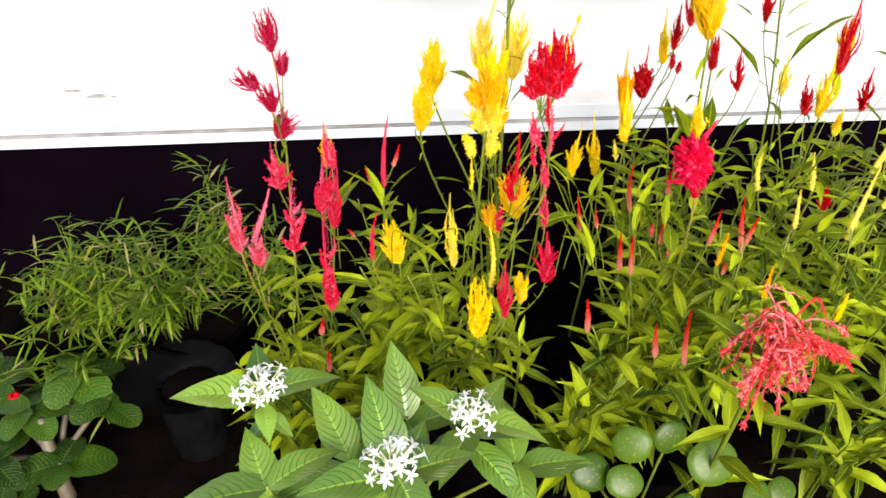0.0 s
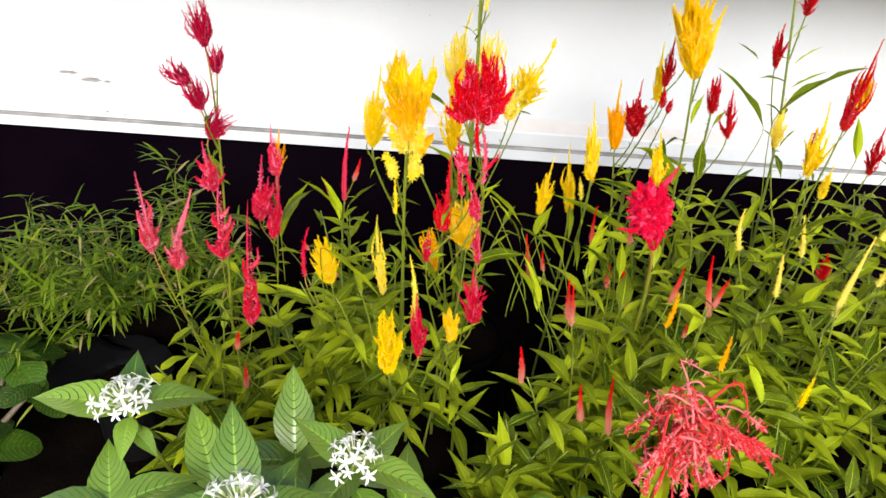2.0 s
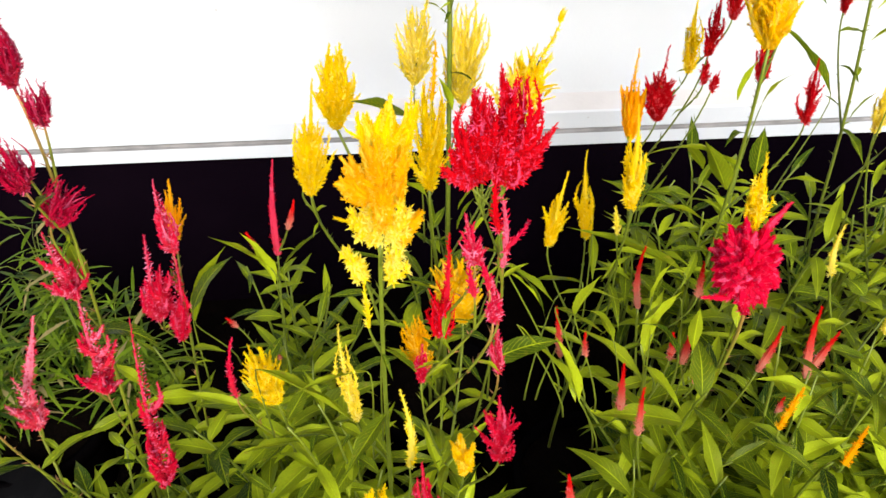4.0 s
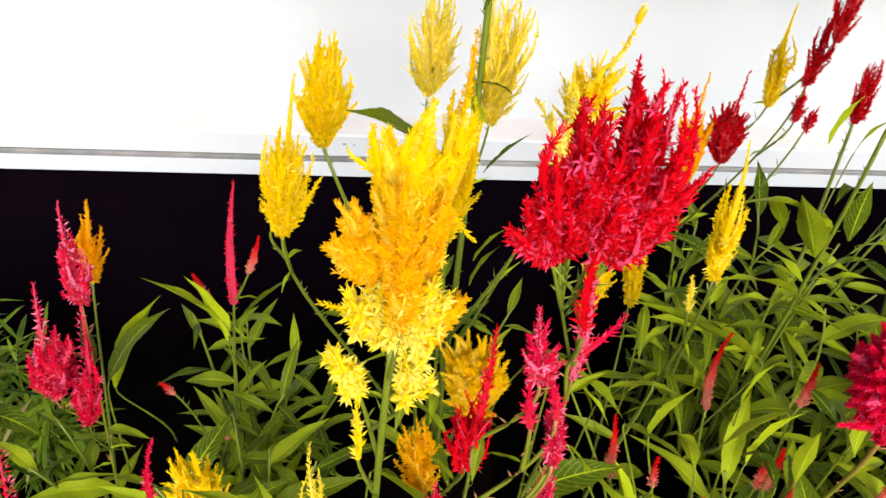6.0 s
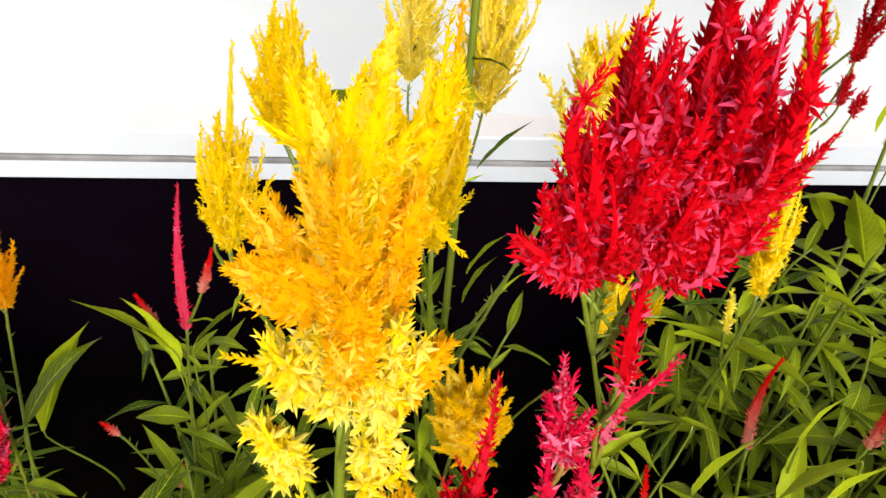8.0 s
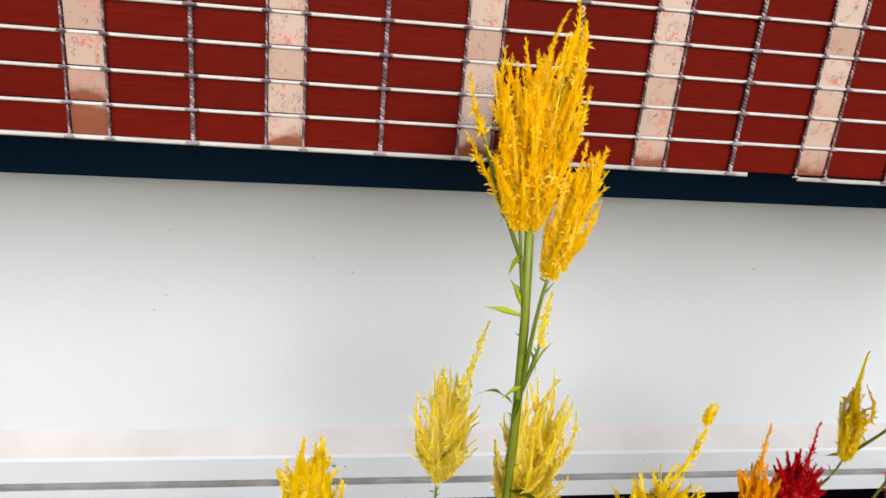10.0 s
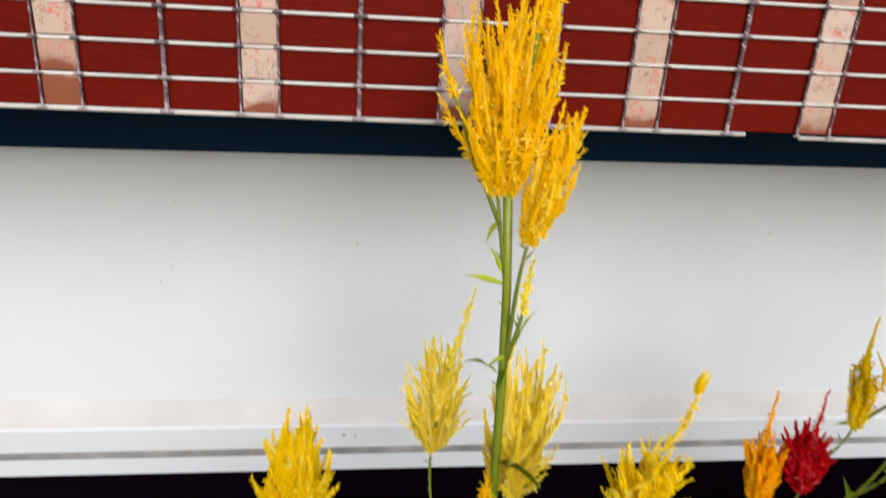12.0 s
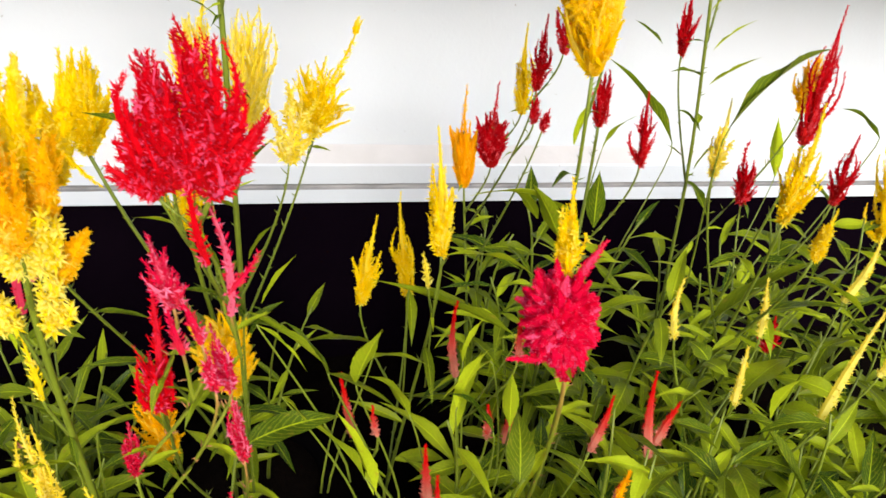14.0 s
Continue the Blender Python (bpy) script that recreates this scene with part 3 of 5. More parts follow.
def celosia(root, label, flowers, leaves=8, size=0.115, extra=0, reach=0.12, tall=0.42, seed=1):
    """A cockscomb plant: an Empty at its root, with stems, leaves and flower heads; extra shoots carry leaves alone."""
    plant = tagged(new("celosia_plant"), label, "flowering plant", "flowers along the wall")
    plant.location = root
    bpy.context.view_layer.update()
    r = random.Random(seed)
    heads(plant, flowers, root, r, leaves, size)
    for k in range(extra):
        a = r.random() * 6.28
        d = reach * math.sqrt(r.random())
        foot = np.array(root) + [0.3 * d * math.cos(a), 0.3 * d * math.sin(a), 0]
        end = np.array(root) + [d * math.cos(a), d * math.sin(a), tall * r.uniform(0.65, 1.0)]
        pts = hermite(foot, np.array([0, 0, 0.3]), end, np.array([0.1 * math.cos(a), 0.1 * math.sin(a), 0.2]), 10)
        s = Heap()
        tube(s, pts - np.array(root), np.linspace(0.003, 0.0012, 10), np.linspace(0, 1, 10), 5)
        part("stem", s.mesh("stem", STEM), plant)
        leafy(plant, pts, 11, 0.2, 1.0, size, LEAVES if r.random() < 0.58 else BROAD, r, 0.6, slim=slimness(root))
    return plant


# ---- the setting: ground, plinth, wall, beam ----
def grid_ground():
    bm = bmesh.new()
    bmesh.ops.create_grid(bm, x_segments=60, y_segments=60, size=1.0)
    for v in bm.verts:
        x, y = v.co.x, v.co.y
        v.co.x, v.co.y = 0.3 + 3 * x + 120 * x**5, 0.6 + 3 * y + 120 * y**5
        v.co.z = 0.012 * noise.noise(Vector((v.co.x * 7, v.co.y * 7, 0))) if abs(x) < 0.6 and abs(y) < 0.6 else 0.0
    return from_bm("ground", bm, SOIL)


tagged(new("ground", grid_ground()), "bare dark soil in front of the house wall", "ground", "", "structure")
WX0, WX1 = -3.2, 4.2
plinth = tagged(new("wall_plinth", extruded([(1.645, -0.1), (1.645, 0.366), (1.95, 0.366), (1.95, -0.1)], WX0, WX1, "wall_plinth", BLACK)),
                "black-painted base of the house wall", "wall", "", "structure")
wall = tagged(new("wall_front", extruded([(1.66, 0.366), (1.66, 2.40), (1.95, 2.40), (1.95, 0.366)], WX0, WX1, "wall_front", WHITE)),
              "white painted house wall with small dirt specks", "wall", "", "structure")
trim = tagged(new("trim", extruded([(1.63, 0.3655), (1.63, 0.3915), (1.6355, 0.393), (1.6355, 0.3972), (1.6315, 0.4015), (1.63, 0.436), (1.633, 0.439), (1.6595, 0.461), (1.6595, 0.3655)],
              WX0, WX1, "trim", WHITE)), "white moulded ledge along the foot of the wall", "trim", "", "structure")
trim.data.materials.append(DUSTY)
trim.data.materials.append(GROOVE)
for i in (6, 7):
    trim.data.polygons[i].material_index = 1
# The groove's faces get a darker grey than the rest of the ledge.
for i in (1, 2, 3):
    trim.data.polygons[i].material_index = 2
beam = tagged(new("beam", from_bm("beam", box_bm((WX1 - WX0, 0.136, 0.42), 0.004, ((WX0 + WX1) / 2, 1.591, 1.049)), NAVY)),
              "dark navy painted beam over the white wall", "beam", "", "structure")
for k, (x, y, z, w, h) in enumerate([(-0.592, 1.657, 0.481, 0.062, 0.013), (-0.640, 1.657, 0.496, 0.058, 0.010), (-0.556, 1.657, 0.479, 0.02, 0.008), (-0.556, 1.627, 0.418, 0.012, 0.005), (-0.516, 1.627, 0.413, 0.010, 0.004), (0.161, 1.627, 0.425, 0.008, 0.004), (0.175, 1.627, 0.424, 0.005, 0.003)]):
    bm = bmesh.new()
    bmesh.ops.create_circle(bm, cap_ends=True, segments=18, radius=0.5)
    rr = random.Random(k)
    for v in bm.verts:
        v.co *= rr.uniform(0.55, 1.0)
    bmesh.ops.scale(bm, vec=(w, h, 1), verts=bm.verts)
    ob = new("paint_scuff", from_bm("paint_scuff", bm, SMEAR))
    ob.matrix_basis = pose(x, y, z, 90, 0, 0)
    ob.parent = wall


# ---- the woven blind that hangs above ----
def wood_red():
    m, tree, b = material("red slat", 0.6)
    t = tree.nodes.new("ShaderNodeTexCoord")
    s = tree.nodes.new("ShaderNodeMapping")
    s.inputs["Scale"].default_value = (26, 60, 420)
    tree.links.new(t.outputs["Object"], s.inputs["Vector"])
    n = node(tree, "ShaderNodeTexNoise", Scale=1.6, Detail=6.0)
    tree.links.new(s.outputs[0], n.inputs["Vector"])
    o = tree.nodes.new("ShaderNodeObjectInfo")
    c = ramp(tree, n.outputs["Fac"], [(0.3, (0.082, 0.0034, 0.0012)), (0.6, (0.098, 0.0045, 0.0016)), (0.82, (0.120, 0.0085, 0.0030))])
    c = mixed(tree, 0.5, c, ramp(tree, o.outputs["Random"], [(0.0, (0.75, 0.72, 0.72)), (1.0, (1, 1, 1))]), "MULTIPLY")
    tree.links.new(c, b.inputs["Base Color"])
    b.inputs["Specular IOR Level"].default_value = 0.05
    bumped(tree, b, n.outputs["Fac"], 0.3, 0.001)
    return m


def tape_cloth(name, stain):
    """Peach satin with small dark sprigs and red blossoms; stain: how far brown damp has crept up from the lower edge."""
    m, tree, b = material(name, 0.42)
    t = tree.nodes.new("ShaderNodeTexCoord")
    o = tree.nodes.new("ShaderNodeObjectInfo")
    shift = tree.nodes.new("ShaderNodeVectorMath")
    tree.links.new(t.outputs["Object"], shift.inputs[0])
    tree.links.new(o.outputs["Random"], shift.inputs[1])
    weave = node(tree, "ShaderNodeTexWave", Scale=420.0, Distortion=0.5)
    tree.links.new(t.outputs["Object"], weave.inputs["Vector"])
    c = mixed(tree, 0.10, (0.45, 0.345, 0.295), weave.outputs["Color"], "MULTIPLY")
    c = mixed(tree, 1.0, c, ramp(tree, o.outputs["Random"], [(0.0, (0.78, 0.68, 0.62)), (0.5, (0.92, 0.90, 0.86)), (1.0, (1, 1, 1))]), "MULTIPLY")
    for scale, patch, paint in ((210.0, 120.0, (0.13, 0.09, 0.06)), (130.0, 75.0, (0.46, 0.10, 0.07))):
        n = node(tree, "ShaderNodeTexNoise", Scale=scale, Detail=1.0, Distortion=1.6)
        where = node(tree, "ShaderNodeTexNoise", Scale=patch, Detail=0.0)
        for item in (n, where):
            tree.links.new(shift.outputs[0], item.inputs["Vector"])
        thread = ramp(tree, n.outputs["Fac"], [(0.50, (0, 0, 0)), (0.525, (1, 1, 1)), (0.545, (1, 1, 1)), (0.57, (0, 0, 0))])
        spot = ramp(tree, where.outputs["Fac"], [(0.54, (0, 0, 0)), (0.60, (0.85, 0.85, 0.85))])
        c = mixed(tree, mixed(tree, 1.0, thread, spot, "MULTIPLY"), c, paint)
    if stain:
        z = tree.nodes.new("ShaderNodeSeparateXYZ")
        tree.links.new(t.outputs["Object"], z.inputs[0])
        n = node(tree, "ShaderNodeTexNoise", Scale=75.0, Detail=3.0)
        tree.links.new(shift.outputs[0], n.inputs["Vector"])
        edge = node(tree, "ShaderNodeMath")
        edge.operation = "MULTIPLY_ADD"
        edge.inputs[1].default_value = 0.020
        tree.links.new(n.outputs["Fac"], edge.inputs[0])
        tree.links.new(z.outputs["Z"], edge.inputs[2])
        wet = ramp(tree, edge.outputs[0], [(0.0, (1, 1, 1)), (max(0.0, stain), (0.95, 0.95, 0.95)), (stain + 0.0012, (0, 0, 0))])
        c = mixed(tree, wet, c, (0.17, 0.045, 0.018))
    tree.links.new(c, b.inputs["Base Color"])
    bumped(tree, b, weave.outputs["Fac"], 0.3, 0.0004)
    return m


def cord_thread():
    m, tree, b = material("twisted grey cord", 0.85)
    g = tree.nodes.new("ShaderNodeNewGeometry")
    c = ramp(tree, g.outputs["Random Per Island"], [(0.0, (0.07, 0.045, 0.05)), (0.5, (0.13, 0.09, 0.10)), (0.6, (0.26, 0.21, 0.23)), (1.0, (0.36, 0.31, 0.33))])
    tree.links.new(c, b.inputs["Base Color"])
    return m


SLAT, TAPE, DAMP, SOAKED, CORD = wood_red(), tape_cloth("flowered tape", 0), tape_cloth("damp flowered tape", 0.007), tape_cloth("soaked flowered tape", 0.022), cord_thread()
ROD = painted("white rod", (0.50, 0.48, 0.46), (0.36, 0.33, 0.31), 0.5, 30.0)
BY, BZ, PITCH, ROWS_UP, LEANING = 1.300, 0.9375, 0.0200, 40, 0.06
BX0, BX1 = -0.90, 1.75


def hung_blind():
    """Red slats one over another, white rods in front of their joints, flowered tapes and twisted cords down them."""
    blind = tagged(new("woven_blind"), "woven blind of red slats with white rods and flowered tapes", "blind")
    blind.location, blind.rotation_euler = (0.4, BY, BZ - 0.001), (0, radians(0.5), 0)
    slat = from_bm("slat", box_bm((BX1 - BX0, 0.003, PITCH - 0.0012), 0.0006), SLAT)
    rod = Heap()
    xs = np.linspace(-(BX1 - BX0) / 2, (BX1 - BX0) / 2, 40)
    tube(rod, [(x, 0.0004 * math.sin(9 * x), 0.0005 * math.sin(5 * x + 1)) for x in xs], [0.0011] * 40, [0.5] * 40, 8)
    rod = rod.mesh("rod", ROD)
    low = [Heap(), Heap()]
    tube(low[0], [(BX0 - 0.425, 0, 0), (0.425 - 0.425, 0, -0.0004)], [0.0015] * 2, [0.5] * 2, 8)
    tube(low[1], [(0.463 - 0.425, 0, -0.0016), (BX1 - 0.425, 0, -0.002)], [0.0015] * 2, [0.5] * 2, 8)
    mid = (BX0 + BX1) / 2 - 0.4
    for k in range(ROWS_UP):
        z, y = k * PITCH, k * PITCH * LEANING
        part("slat", slat, blind, "", pose(mid, y + 0.002, z + PITCH / 2, 0, 0, 0))
        if k:
            part("rod", rod, blind, "thin white rod", pose(mid, y - 0.0022, z, 0, 0, 0))
    for h in low:
        part("rod", h.mesh("rod", ROD), blind, "thin white rod", pose(0.025, -0.0022, 0))
    step = 0.118
    tape = from_bm("tape", box_bm((0.0205, 0.0012, PITCH - 0.0022), 0.0004), TAPE)
    damp, soaked = tape.copy(), tape.copy()
    damp.materials[0], soaked.materials[0] = DAMP, SOAKED
    cords = [Heap(), Heap()]
    for h, (rad, far) in zip(cords, ((0.0010, 0.0010), (0.0006, 0.0006))):
        for j in range(ROWS_UP * 8):
            for side in (-1, 1):
                z0, z1 = j * PITCH / 8, (j + 1.4) * PITCH / 8
                tube(h, [(side * far, -0.0012, z0), (0, -0.0026, (z0 + z1) / 2), (-side * far, -0.0012, z1)], [rad * 0.7, rad, rad * 0.7], [0.5] * 3, 5)
    for h, rad in zip(cords, (0.0017, 0.0012)):
        for j in range(ROWS_UP):
            tube(h, [(-2.2 * rad, -0.0030, j * PITCH), (0, -0.0042, j * PITCH + 0.0006), (2.2 * rad, -0.0030, j * PITCH)], [rad * 0.5, rad * 0.8, rad * 0.5], [0.5] * 3, 6)
    wide, fine = cords[0].mesh("cord", CORD), cords[1].mesh("cord", CORD)
    lean = math.degrees(math.atan(LEANING))
    for n in range(-9, 12):
        x = 0.1172 + n * step - 0.4 + (0.0055 if n < 0 else 0.0)
        if BX0 < x + 0.4 < BX1 - 0.02:
            for k in range(ROWS_UP):
                part("tape", (soaked if n % 5 == 4 else damp) if k == 0 else damp if k == 1 and n % 5 == 4 else tape, blind, "water-stained flowered cloth tape" if k == 0 else "peach flowered cloth tape", pose(x, k * PITCH * LEANING - 0.0008, (k + 0.5) * PITCH))
            for e in (-0.0112, 0.0112):
                part("cord", fine, blind, "", pose(x + e, -0.0016, 0, -lean))
        if BX0 < x + 0.4 + step / 2 < BX1 - 0.02:
            part("cord", wide, blind, "", pose(x + step / 2 - 0.0005, -0.0016, 0, -lean))
    return blind


hung_blind()


# ---- pots ----
def turned(name, prof, mat):
    """A shape turned round the z axis from (radius, height) pairs."""
    n, m = 40, len(prof)
    verts = [(rad * math.cos(2 * math.pi * k / n), rad * math.sin(2 * math.pi * k / n), z) for k in range(n) for rad, z in prof]
    faces = [(k * m + i, (k + 1) % n * m + i, (k + 1) % n * m + i + 1, k * m + i + 1) for k in range(n) for i in range(m - 1)]
    return mesh_of(name, verts, faces, mat)


def pot_parts(radius, height):
    return [turned("body", [(0.0, 0.0), (radius * 0.78, 0.0), (radius * 0.82, 0.006), (radius * 0.97, height - 0.03)], POT),
            turned("rim", [(radius * 0.96, height - 0.031), (radius * 1.05, height - 0.028), (radius * 1.06, height - 0.002), (radius * 1.03, height), (radius * 0.95, height - 0.003), (radius * 0.93, height - 0.030)], POT),
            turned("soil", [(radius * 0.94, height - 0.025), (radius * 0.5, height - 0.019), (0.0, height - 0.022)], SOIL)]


POT_BIG, POT_SMALL = pot_parts(0.105, 0.17), pot_parts(0.085, 0.13)
for x, y, size in [(-0.12, 0.98, POT_SMALL), (0.03, 1.14, POT_BIG), (0.20, 0.93, POT_BIG), (0.27, 1.23, POT_BIG), (0.47, 1.05, POT_BIG), (0.62, 1.29, POT_BIG), (0.60, 0.90, POT_BIG), (0.84, 1.25, POT_BIG),
                   (0.86, 0.97, POT_BIG), (1.08, 1.15, POT_BIG), (0.09, 0.63, POT_SMALL), (-0.12, 0.70, POT_SMALL), (0.50, 0.66, POT_SMALL), (0.31, 0.66, POT_SMALL), (-0.36, 1.22, POT_BIG),
                   (-0.62, 1.24, POT_BIG)]:
    ob = tagged(new("flower_pot"), "black plastic flower pot on dark soil", "pot", "black flower pots")
    ob.location = (x, y, 0.004)
    for me in size:
        part(me.name.split(".")[0], me, ob, "bare dark soil" if me.materials[0] == SOIL else "")


def grow_bag():
    """A small upright bag of dark cloth, creased all round, its mouth turned out on one side."""
    n, rows = 64, 26
    verts, faces = [], []
    for i in range(rows + 1):
        q = i / rows
        for k in range(n):
            a = 2 * math.pi * k / n
            crease = 0.004 * noise.noise(Vector((3 * math.cos(a), 3 * math.sin(a), 9 * q))) + 0.0022 * math.sin(17 * a + 5 * q) * q
            lip = max(0.0, q - 0.86) * (0.30 + 0.45 * max(0.0, math.cos(a - 2.6)) ** 2)
            rad = 0.052 + 0.006 * math.sin(3 * q) + crease + lip
            drop = 0.35 * lip * (1 + math.cos(a - 2.6)) * 0.5
            verts.append((rad * math.cos(a), rad * math.sin(a), 0.195 * q - drop + 0.004 * math.sin(2 * a) * q))
    for i in range(rows):
        for k in range(n):
            a, b = i * n + k, i * n + (k + 1) % n
            faces.append((a, b, b + n, a + n))
    bag = tagged(new("grow_bag"), "creased dark grey cloth plant bag on dark soil", "bag")
    bag.location = BAG_AT
    part("cloth", mesh_of("cloth", verts, faces, BAG), bag)
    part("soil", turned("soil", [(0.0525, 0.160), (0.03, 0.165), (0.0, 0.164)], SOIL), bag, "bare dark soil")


BAG_AT = (-0.345, 1.03, 0.003)
grow_bag()


# ---- cockscombs ----
plant = celosia((-0.11, 1.0, 0.12), "tall cockscomb with loose crimson flower heads in tiers", [
    ("fan", "wine", (-0.117, 1.047, 0.826), (-0.125, 1.047, 0.886), 0.042),
    ("fan", "wine", (-0.106, 1.050, 0.788), (-0.104, 1.050, 0.828), 0.032),
    ("fan", "wine", (-0.143, 1.035, 0.776), (-0.170, 1.035, 0.806), 0.036),
    ("fan", "wine", (-0.120, 1.005, 0.752), (-0.131, 1.005, 0.796), 0.036),
    ("fan", "wine", (-0.122, 1.030, 0.696), (-0.094, 1.030, 0.736), 0.042),
    ("brush", "pinkred", (-0.129, 1.030, 0.607), (-0.134, 1.030, 0.688), 0.049),
    ("brush", "pinkred", (-0.111, 0.985, 0.515), (-0.101, 0.985, 0.655), 0.055),
], 4, 0.085, 2, 0.08, 0.3, 1)
plant = celosia((-0.13, 0.95, 0.12), "cockscomb with pink-red spiky flower heads", [
    ("brush", "pink", (-0.180, 0.905, 0.578), (-0.184, 0.905, 0.706), 0.035),
    ("spike", "pink", (-0.171, 0.963, 0.551), (-0.135, 0.963, 0.647), 0.017),
    ("brush", "pink", (-0.160, 0.938, 0.526), (-0.163, 0.938, 0.595), 0.039),
    ("brush", "red", (-0.055, 0.915, 0.444), (-0.058, 0.970, 0.631), 0.031),
    ("bud", "red", (-0.067, 0.890, 0.329), (-0.065, 0.890, 0.374), 0.015),
    ("bud", "red", (-0.074, 0.890, 0.413), (-0.069, 0.890, 0.446), 0.012),
], 7, 0.1, 4, 0.12, 0.3, 2)
blade(plant, (-0.203, 0.950, 0.445), (-0.273, 0.900, 0.445), 0.021)
plant = celosia((-0.05, 1.1, 0.14), "cockscomb with pink-red heads and an orange tip", [
    ("brush", "pinkred", (-0.046, 1.100, 0.597), (-0.056, 1.130, 0.672), 0.020),
    ("cluster", "orange", (-0.058, 1.160, 0.566), (-0.055, 1.180, 0.637), 0.029),
    ("brush", "pinkred", (-0.068, 1.060, 0.539), (-0.056, 1.060, 0.655), 0.025),
    ("brush", "red", (-0.048, 1.060, 0.505), (-0.038, 1.080, 0.625), 0.026),
    ("brush", "red", (-0.057, 1.050, 0.556), (-0.046, 1.050, 0.624), 0.030),
], 5, 0.1, 2, 0.1, 0.3, 3)
blade(plant, (-0.041, 1.100, 0.508), (-0.006, 1.150, 0.554), 0.028)
plant = celosia((0.06, 1.19, 0.14), "cockscomb with slender red flower spikes before the black plinth", [
    ("spike", "red", (0.046, 1.225, 0.479), (0.057, 1.225, 0.628), 0.019),
    ("bud", "red", (0.023, 1.220, 0.490), (0.011, 1.220, 0.522), 0.010),
    ("bud", "red", (0.064, 1.220, 0.525), (0.076, 1.220, 0.569), 0.011),
    ("bud", "red", (-0.015, 1.180, 0.393), (-0.027, 1.180, 0.411), 0.009),
    ("bud", "red", (0.038, 1.150, 0.356), (0.042, 1.150, 0.390), 0.008),
], 12, 0.10, 6, 0.12, 0.29, 4)
blade(plant, (0.038, 1.200, 0.477), (-0.035, 1.200, 0.523), 0.018)
blade(plant, (0.057, 1.200, 0.484), (0.110, 1.200, 0.527), 0.015)
blade(plant, (-0.058, 1.150, 0.440), (-0.004, 1.150, 0.558), 0.026)
blade(plant, (0.040, 1.200, 0.450), (0.012, 1.190, 0.545), 0.022)
plant = celosia((0.04, 1.03, 0.14), "low cockscomb with one spread yellow head", [
    ("wisp", "yellow", (0.058, 0.977, 0.485), (0.043, 0.977, 0.566), 0.048),
    ("spike", "pinkred", (0.016, 0.985, 0.488), (0.025, 0.985, 0.580), 0.010),
], 8, 0.11, 4, 0.1, 0.26, 5)
blade(plant, (0.129, 1.000, 0.382), (0.017, 0.930, 0.330), 0.040)
blade(plant, (0.052, 0.950, 0.569), (0.134, 0.930, 0.480), 0.020)
plant = celosia((0.16, 0.95, 0.14), "tall cockscomb with a massive bright yellow plume", [
    ("star", "lemon", (0.172, 0.885, 0.776), (0.174, 0.885, 0.823), 0.021),
    ("club", "yellow", (0.175, 0.905, 0.823), (0.180, 0.905, 0.885), 0.024),
    ("club", "yellow", (0.173, 0.900, 0.827), (0.163, 0.900, 0.879), 0.017),
    ("club", "yellow", (0.186, 0.920, 0.811), (0.196, 0.925, 0.874), 0.026),
    ("finger", "yellow", (0.195, 0.920, 0.848), (0.198, 0.920, 0.884), 0.005),
    ("finger", "yellow", (0.162, 0.900, 0.856), (0.151, 0.900, 0.865), 0.005),
    ("club", "orangeyellow", (0.174, 0.885, 0.813), (0.166, 0.880, 0.867), 0.026),
    ("club", "orangeyellow", (0.170, 0.895, 0.806), (0.151, 0.895, 0.849), 0.018),
    ("club", "orangeyellow", (0.183, 0.900, 0.801), (0.191, 0.900, 0.852), 0.022),
    ("club", "orangeyellow", (0.165, 0.895, 0.808), (0.141, 0.890, 0.829), 0.012),
    ("finger", "orangeyellow", (0.163, 0.895, 0.802), (0.146, 0.890, 0.814), 0.006),
    ("finger", "yellow", (0.194, 0.915, 0.830), (0.209, 0.915, 0.811), 0.005),
], 3, 0.1, 5, 0.1, 0.34, 6)
heads(plant, [
    ("club", "orangeyellow", (0.174, 0.880, 0.794), (0.173, 0.875, 0.840), 0.019),
    ("star", "lemon", (0.168, 0.890, 0.773), (0.151, 0.885, 0.810), 0.020),
    ("star", "lemon", (0.181, 0.885, 0.778), (0.189, 0.885, 0.817), 0.020),
    ("club", "orangeyellow", (0.184, 0.895, 0.766), (0.204, 0.895, 0.796), 0.013),
    ("finger", "yellow", (0.158, 0.890, 0.790), (0.140, 0.885, 0.801), 0.005),
    ("star", "lemon", (0.158, 0.895, 0.732), (0.145, 0.890, 0.771), 0.012),
    ("star", "lemon", (0.180, 0.885, 0.738), (0.185, 0.885, 0.775), 0.016),
    ("spike", "lemon", (0.160, 0.900, 0.671), (0.157, 0.900, 0.723), 0.008),
    ("cluster", "pale", (0.142, 0.927, 0.510), (0.133, 0.927, 0.648), 0.013),
    ("spike", "lemon", (0.191, 0.864, 0.516), (0.183, 0.864, 0.630), 0.014),
    ("plume", "yellow", (0.164, 0.795, 0.480), (0.162, 0.795, 0.587), 0.041),
    ("cluster", "red", (0.203, 0.800, 0.510), (0.196, 0.800, 0.617), 0.021),
], (0.16, 0.95, 0.14), random.Random(57), 3, 0.1)
blade(plant, (0.174, 0.950, 0.586), (0.222, 0.950, 0.497), 0.020)
blade(plant, (0.156, 0.930, 0.578), (0.087, 0.900, 0.588), 0.010)
